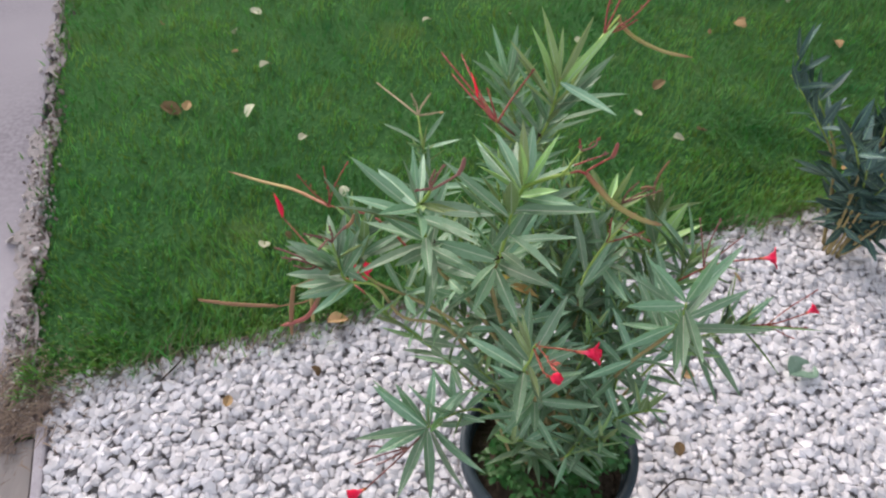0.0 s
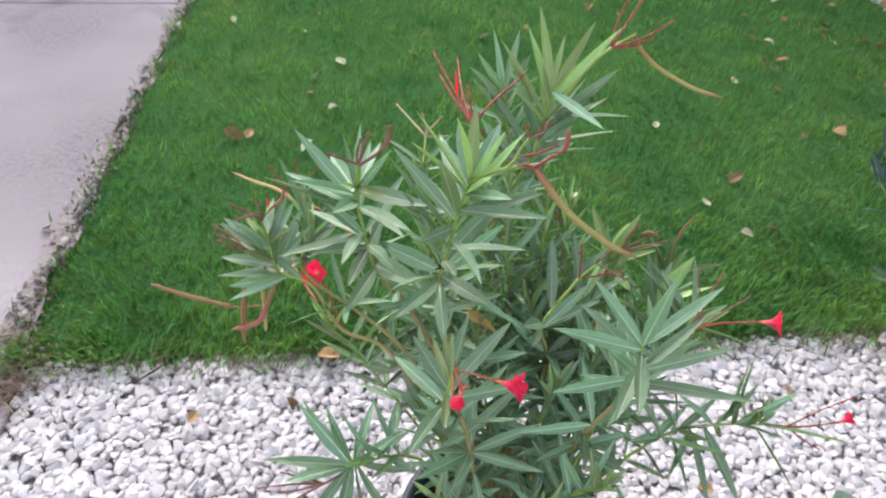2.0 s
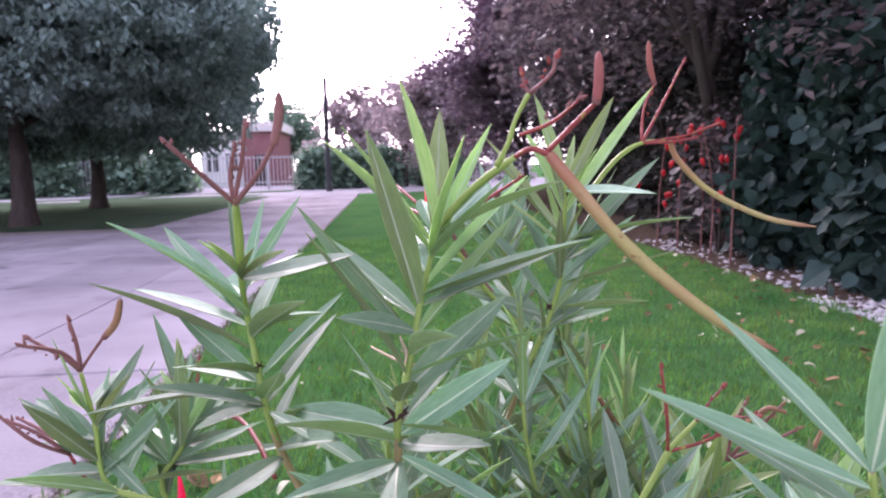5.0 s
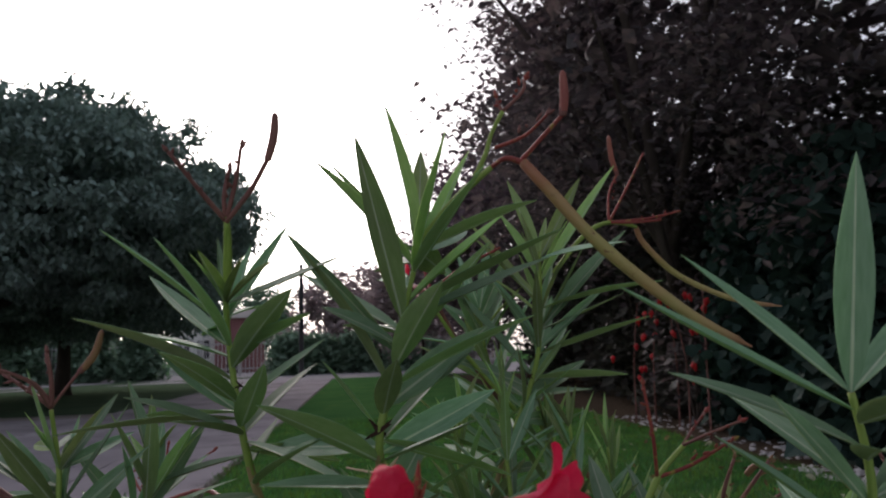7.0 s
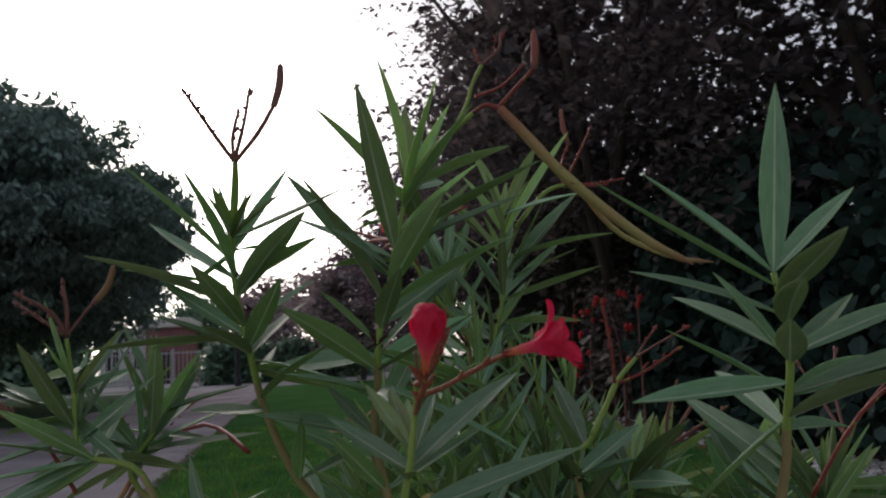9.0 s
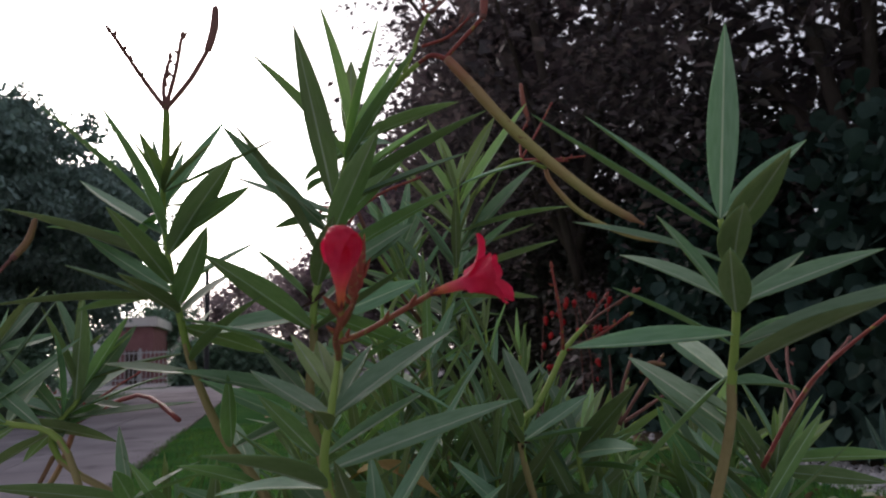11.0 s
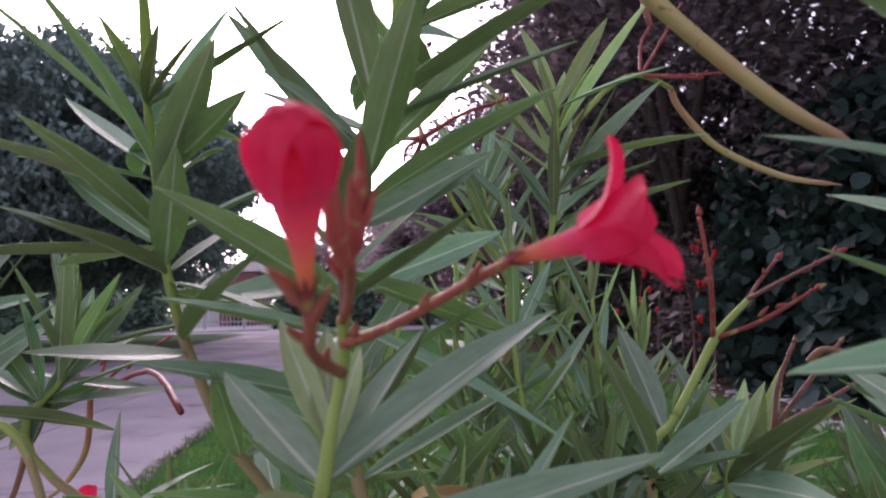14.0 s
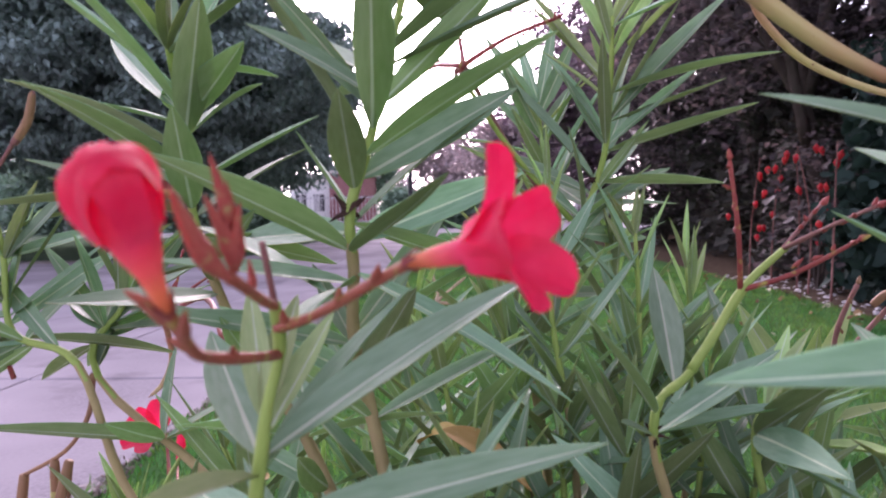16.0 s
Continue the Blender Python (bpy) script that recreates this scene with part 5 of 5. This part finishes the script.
# ---- fallen leaves and litter ----
def fallen(u, v, size, mat, label, seed, z=0.02, tilt=0.35):
    rr = random.Random(seed)
    verts, faces, N = [], [], 6
    for i in range(N + 1):
        t = i / N
        w = 0.36 * math.sin(math.pi * min(1, 0.06 + 0.94 * t)) ** 0.7 * (1 + 0.25 * rr.random())
        curl = 0.16 * math.cos(3 * t + seed)
        for y in (-1, -0.4, 0, 0.4, 1):
            verts.append(((t - 0.5) * size, y * w * size, size * (curl + 0.22 * abs(y) * w * 2 + 0.03 * rr.random())))
    for i in range(N):
        for k in range(4):
            q = i * 5 + k
            faces.append((q, q + 1, q + 6, q + 5))
    ob = obj("fallen_leaf", verts, faces, mat, smooth=False)
    sol = ob.modifiers.new("thick", "SOLIDIFY")
    sol.thickness = 0.0012
    ob.matrix_basis = Matrix.LocRotScale(U(u, v, z), Euler((rr.gauss(0, tilt), rr.gauss(0, tilt), rr.uniform(0, 6.28))), None)
    return tagged(ob, label, "leaf", "leaves on the lawn")


def uv_of(x, y):
    return x * CU + y * SU, -x * SU + y * CU


for k, (x, y, size, kind) in enumerate((
        (-1.076, 2.131, 0.08, 0), (-0.759, 2.135, 0.06, 1), (-0.763, 2.45, 0.06, 1), (0.892, 2.398, 0.055, 0), (-1.02, 2.16, 0.05, 0),
        (0.77, 2.2, 0.04, 1), (1.0, 2.1, 0.05, 0), (0.9, 2.04, 0.045, 1), (1.75, 2.75, 0.055, 0), (1.35, 2.9, 0.06, 0), (-0.3, 3.4, 0.06, 1),
        (-0.6, 3.1, 0.05, 1), (-0.9, 2.9, 0.06, 1), (0.3, 2.1, 0.045, 1), (1.5, 1.9, 0.055, 0), (0.2, 4.0, 0.06, 0), (1.2, 3.6, 0.06, 0))):
    u, v = uv_of(x, y)
    fallen(u, v, size, M_FALLEN if kind == 0 else M_PALE, ("curled brown" if kind == 0 else "pale yellowish") + " fallen leaf lying on the lawn", k + 3)
r = random.Random(71)
for k in range(100):
    u, v = 3.35 - abs(r.gauss(0, 0.65)), 2.6 + 7 * r.random() ** 1.5
    fallen(u, v, r.uniform(0.035, 0.07), M_FALLEN if r.random() < 0.75 else M_PALE, "dry brown fallen leaf on grass below the trees", 100 + k)
for k in range(60):
    fallen(r.uniform(-0.6, 3.0), 1.5 + 5.5 * r.random(), r.uniform(0.02, 0.05), M_FALLEN if r.random() < 0.5 else M_PALE, "small dry leaf lying on the lawn", 300 + k)
u, v = uv_of(-0.283, 1.118)
fallen(u, v, 0.06, M_FALLEN, "curled reddish-brown leaf at the gravel edge", 31, 0.03, 0.5)
u, v = uv_of(1.045, 1.009)
fallen(u, v, 0.11, M_HEDGE, "flat dull green leaf lying on white gravel", 9, 0.014, 0.1)
for k, (x, y) in enumerate(((-0.33, 0.95), (0.1, 1.15), (0.65, 0.75), (0.72, 0.98), (-0.55, 0.85), (0.95, 1.35))):
    u, v = uv_of(x, y)
    fallen(u, v, 0.035, M_FALLEN, "small curled brown leaf on white gravel", 400 + k, 0.016)
for k, (a, b, c) in enumerate((((0.55, 0.6), (0.62, 0.66), (0.7, 0.66)), ((-0.75, 0.9), (-0.7, 0.98), (-0.72, 1.04)))):
    tv, tf = tube([Vector((*a, 0.02)), Vector((*b, 0.03)), Vector((*c, 0.022))], lambda t: 0.003 - 0.0015 * t, 6, 4, 0.3)
    tagged(obj("twig", tv, tf, M_TWIG), "thin dark dry twig lying on gravel", "twig")


# ---- trees ----
def tree(name, label, base, trunk_h, trunk_r, crown_r, crown_z, crown_h, clumps, per, leaf, mat, seed, group="", shell=0.55, clump_spread=0.34, droop=0.4, limbs=7, lean=(0, 0), bark=None, dense=13, airy=0, boxy=2.0):
    """A tapered trunk with limbs and a crown of leaf clumps; crown_z is the middle of the crown."""
    rr = random.Random(seed)
    t = empty(name, base, label, "tree", group)
    b = Vector(base)
    top = b + Vector((lean[0], lean[1], crown_z + crown_h * 0.4))
    v, f = tube([b - Vector((0, 0, 0.1)), b + Vector((0.03, 0.02, trunk_h * 0.5)), b + Vector((lean[0] * 0.3, lean[1] * 0.3, trunk_h)), top],
                lambda q: trunk_r * (1.35 - 0.35 * min(1, q * 8)) * (1 - 0.8 * q), 12, 5, 0.1)
    obj("trunk", v, f, bark or M_BARK, t)
    for k in range(limbs):
        a = 6.283 * k / limbs + rr.gauss(0, 0.3)
        s = b + Vector((lean[0] * 0.3, lean[1] * 0.3, trunk_h * rr.uniform(0.85, 1.25)))
        e = b + Vector((lean[0] + math.cos(a) * crown_r * 0.75, lean[1] + math.sin(a) * crown_r * 0.75, crown_z + crown_h * rr.uniform(-0.4, 0.6)))
        v, f = tube([s, s.lerp(e, 0.45) + Vector((0, 0, 0.25)), e], lambda q: trunk_r * 0.42 * (1 - 0.85 * q), 7, 4, 0.1)
        obj("limb", v, f, bark or M_BARK, t)
    centres = []
    while len(centres) < clumps:
        p = Vector((rr.uniform(-1, 1), rr.uniform(-1, 1), rr.uniform(-1, 1)))
        q = p.length
        q = (math.hypot(p.x, p.y) ** boxy + abs(p.z) ** boxy) ** (1 / boxy)
        if q > 1 or (q < shell and rr.random() < 0.75):
            continue
        if airy and noise.noise(p * 2.1 + Vector((seed * 3.1, 5, 0))) > airy:
            continue
        bulge = 1 + 0.15 * noise.noise(p.normalized() * 3.2 + Vector((seed, 0, 0)))
        flat = 0.96 if p.z < 0 else 1.0
        centres.append(b + Vector((lean[0] + p.x * crown_r * bulge, lean[1] + p.y * crown_r * bulge, crown_z + p.z * crown_h * bulge * flat)))
    v, f = leaf_cloud(centres, per, (clump_spread, clump_spread, clump_spread * 0.55), leaf, rr, droop)
    inner = [b + Vector((lean[0], lean[1], crown_z)) + 0.66 * (c - b - Vector((lean[0], lean[1], crown_z))) for c in centres]
    v2, f2 = leaf_cloud(inner, max(4, per // dense), (clump_spread * 0.8, clump_spread * 0.8, clump_spread * 0.7), leaf * 2.1, rr, droop, 0.8)
    f += [tuple(i + len(v) for i in q) for q in f2]
    v += v2
    obj("crown", v, f, mat, t, smooth=False)
    return t


G = "round trees beside the drive"
tree("shade_tree", "large round-crowned tree with dense grey-green leaves", U(-7.4, 15.7), 2.3, 0.27, 5.35, 4.15, 2.15, 1000, 110, 0.155, M_CROWN, 1, G, 0.8, 0.2, 1.0, dense=5, boxy=2.3)
tree("shade_tree", "large round-crowned tree standing further along the drive", U(-8.75, 23.1), 2.5, 0.25, 5.0, 4.35, 2.7, 760, 90, 0.2, M_CROWN, 2, G, 0.8, 0.28, 1.0, dense=3, boxy=5.0)
tree("shade_tree", "large round-crowned tree at the edge of the shaded grass", U(-13.2, 17.0), 2.3, 0.25, 4.2, 4.8, 2.8, 200, 50, 0.3, M_CROWN, 3, G, 0.7, 0.4, 0.7)
G = "tall dark trees along the lawn"
tree("tall_tree", "tall dark leafy tree behind the lawn's stone bed", U(5.0, 4.6), 1.6, 0.17, 2.4, 5.3, 4.6, 220, 70, 0.12, M_DARKCROWN, 4, G, 0.5, 0.3, 0.35, dense=24, airy=0.1)
tree("tall_tree", "tall dark leafy tree with sky showing between leaves", U(4.2, 7.8), 1.7, 0.16, 2.8, 5.6, 4.6, 170, 70, 0.12, M_DARKCROWN, 5, G, 0.5, 0.3, 0.35, dense=30, airy=0.02, lean=(-0.85, 0.1))
tree("tall_tree", "tall dark leafy tree overhanging the lawn", U(5.2, 11.0), 1.8, 0.17, 2.9, 5.2, 4.3, 250, 60, 0.16, M_DARKCROWN, 6, G, 0.5, 0.32, 0.35, dense=16, airy=0.03)
tree("tall_tree", "tall dark leafy tree further along the lawn", U(5.6, 15.2), 1.8, 0.17, 2.9, 4.4, 3.9, 280, 56, 0.17, M_DARKCROWN, 7, G, 0.5, 0.38, 0.35, dense=7)
tree("tall_tree", "tall dark leafy tree close beside the gravel bed", U(6.6, 1.6), 1.6, 0.17, 2.7, 5.2, 4.5, 190, 56, 0.16, M_DARKCROWN, 8, G, 0.5, 0.36, 0.35)
tree("plum_tree", "small purple-leaved tree at the lawn's far end", U(4.4, 21.0), 1.3, 0.12, 2.9, 4.0, 3.1, 240, 56, 0.2, M_PURPLE, 9, "", 0.4, 0.32, 0.2, dense=6)
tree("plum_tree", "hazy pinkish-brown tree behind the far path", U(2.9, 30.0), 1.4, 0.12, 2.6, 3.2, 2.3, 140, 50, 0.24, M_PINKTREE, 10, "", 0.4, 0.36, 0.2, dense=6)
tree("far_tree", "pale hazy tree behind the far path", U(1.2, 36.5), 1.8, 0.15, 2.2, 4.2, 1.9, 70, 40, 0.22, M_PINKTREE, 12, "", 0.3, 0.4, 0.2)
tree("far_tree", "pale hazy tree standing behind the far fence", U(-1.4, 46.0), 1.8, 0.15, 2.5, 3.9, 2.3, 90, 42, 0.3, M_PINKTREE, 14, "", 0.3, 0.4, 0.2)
tree("far_tree", "rounded green tree beside the brick house", U(-7.4, 57.5), 1.2, 0.2, 2.7, 3.7, 2.8, 130, 45, 0.36, M_HEDGE, 13, "", 0.5, 0.45, 0.2)


def shrub(name, label, u, v, ru, rv, h, clumps, per, leaf, mat, seed, group="", z0=0.05, category="shrub", spread=0.16):
    rr = random.Random(seed)
    base = U(u, v)
    t = empty(name, base, label, category, group)
    centres = []
    for _ in range(clumps):
        a, q = rr.uniform(0, 6.283), rr.random() ** 0.5
        z = z0 + (h - z0) * rr.random()
        k = 1 - 0.35 * (z / h) ** 2
        centres.append(U(u + math.cos(a) * q * ru * k, v + math.sin(a) * q * rv * k, z))
    for k in range(4):
        a = rr.uniform(0, 6.28)
        tv, tf = tube([base - Vector((0, 0, 0.05)), U(u + math.cos(a) * ru * 0.3, v + math.sin(a) * rv * 0.3, h * 0.4), U(u + math.cos(a) * ru * 0.5, v + math.sin(a) * rv * 0.5, h * 0.8)], lambda q: 0.02 * (1 - 0.7 * q), 6, 3)
        obj("branch", tv, tf, M_BARK, t)
    fv, ff = leaf_cloud(centres, per, (spread, spread, spread * 0.8), leaf, rr, 0.3 if mat is not M_VINE else 1.4, 0.75, mat is M_VINE)
    gv, gf = leaf_cloud([base + 0.8 * (c - base) for c in centres], max(3, per // 5), (spread, spread, spread * 0.8), leaf * 2.0, rr, 0.3, 0.9)
    ff += [tuple(i + len(fv) for i in q) for q in gf]
    obj("foliage", fv + gv, ff, mat, t, smooth=False)
    return t


G = "undergrowth below the tall trees"
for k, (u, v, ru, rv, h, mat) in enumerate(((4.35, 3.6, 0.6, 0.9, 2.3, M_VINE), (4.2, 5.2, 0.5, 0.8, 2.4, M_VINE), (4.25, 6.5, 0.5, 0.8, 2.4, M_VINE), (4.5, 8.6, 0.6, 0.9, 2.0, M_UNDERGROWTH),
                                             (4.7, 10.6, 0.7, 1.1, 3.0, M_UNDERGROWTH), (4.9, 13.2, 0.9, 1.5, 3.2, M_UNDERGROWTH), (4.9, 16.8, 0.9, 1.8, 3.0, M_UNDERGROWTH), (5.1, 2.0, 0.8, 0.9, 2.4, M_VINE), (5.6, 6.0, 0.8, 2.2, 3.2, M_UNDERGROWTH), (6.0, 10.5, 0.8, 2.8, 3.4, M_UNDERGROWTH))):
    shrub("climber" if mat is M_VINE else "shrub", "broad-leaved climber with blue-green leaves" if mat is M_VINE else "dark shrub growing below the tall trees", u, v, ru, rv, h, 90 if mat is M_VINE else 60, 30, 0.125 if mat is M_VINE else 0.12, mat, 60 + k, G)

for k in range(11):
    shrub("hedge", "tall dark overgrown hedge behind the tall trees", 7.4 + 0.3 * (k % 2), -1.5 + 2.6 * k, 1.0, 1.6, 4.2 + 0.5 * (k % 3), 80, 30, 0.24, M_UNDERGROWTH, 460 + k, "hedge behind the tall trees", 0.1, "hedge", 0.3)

# red-flowering climber with thin canes
red = shrub("flowering_climber", "climber with small red blooms on thin canes", 3.85, 7.4, 0.25, 0.7, 1.5, 30, 16, 0.08, M_DARKCROWN, 88, "", 0.4)
r = random.Random(89)
for k in range(26):
    u, v, z = 3.65 + r.gauss(0, 0.12), r.uniform(6.4, 8.6), r.uniform(0.5, 1.45)
    bud(U(u, v, z), U(u + r.gauss(0, 0.02), v + r.gauss(0, 0.02), z - 0.09), 0.03, M_REDBLOOM, red, "bloom")
for k in range(5):
    u, v = 3.62 + r.gauss(0, 0.08), 6.5 + k * 0.5
    tv, tf = tube([U(u, v, -0.02), U(u + 0.03, v + 0.02, 0.7), U(u + r.gauss(0, 0.06), v, 1.4)], lambda q: 0.011 - 0.006 * q, 6, 3)
    obj("cane", tv, tf, M_DEAD, red)

# hedges behind the grass on the far side
G = "clipped bushes along the far fence"
for k, (u, w, h) in enumerate(((-19.2, 1.4, 2.6), (-16.2, 1.4, 2.6), (-13.0, 1.1, 3.0), (-10.5, 1.25, 2.9), (-3.4, 0.8, 2.0), (-2.0, 1.0, 1.8), (0.2, 1.3, 1.9), (3.0, 1.4, 2.0), (-23, 1.8, 3.1))):
    shrub("garden_bush", "upright clipped green bush in front of the fence", u, 36.8, w, 0.8, h, 110, 32, 0.24, M_HEDGE, 160 + k, G, 0.1, "bush", 0.22)

G = "hedge behind the far fence"
for k in range(9):
    u = -34 + 2.4 * k
    shrub("hedge", "tall dense dark green hedge behind the fence", u, 41.5, 1.6, 1.0, 4.4, 110, 30, 0.4, M_HEDGE, 260 + k, G, 0.1, "hedge", 0.34)
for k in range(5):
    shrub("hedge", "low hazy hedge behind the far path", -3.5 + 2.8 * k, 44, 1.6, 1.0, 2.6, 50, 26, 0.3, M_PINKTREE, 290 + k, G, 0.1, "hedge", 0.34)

# pale fence along the far side
fence = empty("fence", U(-8, 38.4), "pale metal fence with thin upright bars", "fence")
for k in range(18):
    u = -26 + k * 2.0
    fv, ff = box(u - 0.05, u + 0.05, 38.35, 38.45, -0.05, 1.9)
    obj("fence_post", in_plan(fv), ff, M_FENCE, fence, smooth=False)
for z in (0.35, 1.65):
    fv, ff = box(-26, 8, 38.38, 38.42, z, z + 0.06)
    obj("fence_rail", in_plan(fv), ff, M_FENCE, fence, smooth=False)
for k in range(170):
    u = -25.9 + k * 0.2
    fv, ff = box(u - 0.012, u + 0.012, 38.36, 38.44, 0.1, 1.8)
    obj("fence_bar", in_plan(fv), ff, M_FENCE, fence, smooth=False)

# street lamp pole at the end of the drive
lamp_pole = empty("utility_pole", Vector((-12.5, 30.0, 0)), "slim dark metal pole at the end of the drive", "pole")
pv, pf = tube([(-12.5, 30, -0.1), (-12.5, 30, 2.5), (-12.48, 30, 4.95)], lambda t: 0.115 - 0.025 * t, 10, 4)
obj("shaft", pv, pf, M_POLE, lamp_pole)
pv, pf = tube([(-12.5, 30, -0.05), (-12.5, 30, 0.1), (-12.5, 30, 0.35)], lambda t: 0.16 - 0.04 * t, 10, 2)
obj("base_collar", pv, pf, M_POLE, lamp_pole)
pv, pf = tube([(-12.48, 30, 4.93), (-12.48, 30, 4.98), (-12.48, 30, 5.02)], lambda t: 0.095 - 0.02 * t, 10, 2)
obj("cap", pv, pf, M_POLE, lamp_pole)

# low house behind the fence
house = empty("house", U(-9, 51), "low house with white walls and red-brown brick gable", "house")
for name, mat, dims in (("white_wall", M_WHITEWALL, (-12.4, -9.5, 50, 56, -0.1, 3.35)), ("brick_wall", M_BRICKWALL, (-9.4, -7.0, 49.2, 56, -0.1, 3.6)),
                        ("roof", M_ROOFEDGE, (-12.7, -9.5, 49.4, 56.4, 3.36, 3.6)), ("roof", M_ROOFEDGE, (-9.9, -6.7, 48.8, 56.4, 3.61, 4.2))):
    hv, hf = box(*dims)
    obj(name, in_plan(hv), hf, mat, house, smooth=False)
for u in (-10.3, -11.6):
    wv, wf = box(u - 0.4, u + 0.4, 49.95, 49.99, 1.0, 2.2)
    win = obj("window", in_plan(wv), wf, M_POLE, house, smooth=False)
    for du in (-0.43, 0.0, 0.43):
        fv, ff = box(u + du - 0.04, u + du + 0.04, 49.9, 49.96, 0.95, 2.25)
        obj("window_frame", in_plan(fv), ff, M_WHITEWALL, win, smooth=False)
dv, df = box(-8.6, -7.8, 49.12, 49.18, -0.05, 2.05)
obj("door", in_plan(dv), df, M_BARK, house, smooth=False)
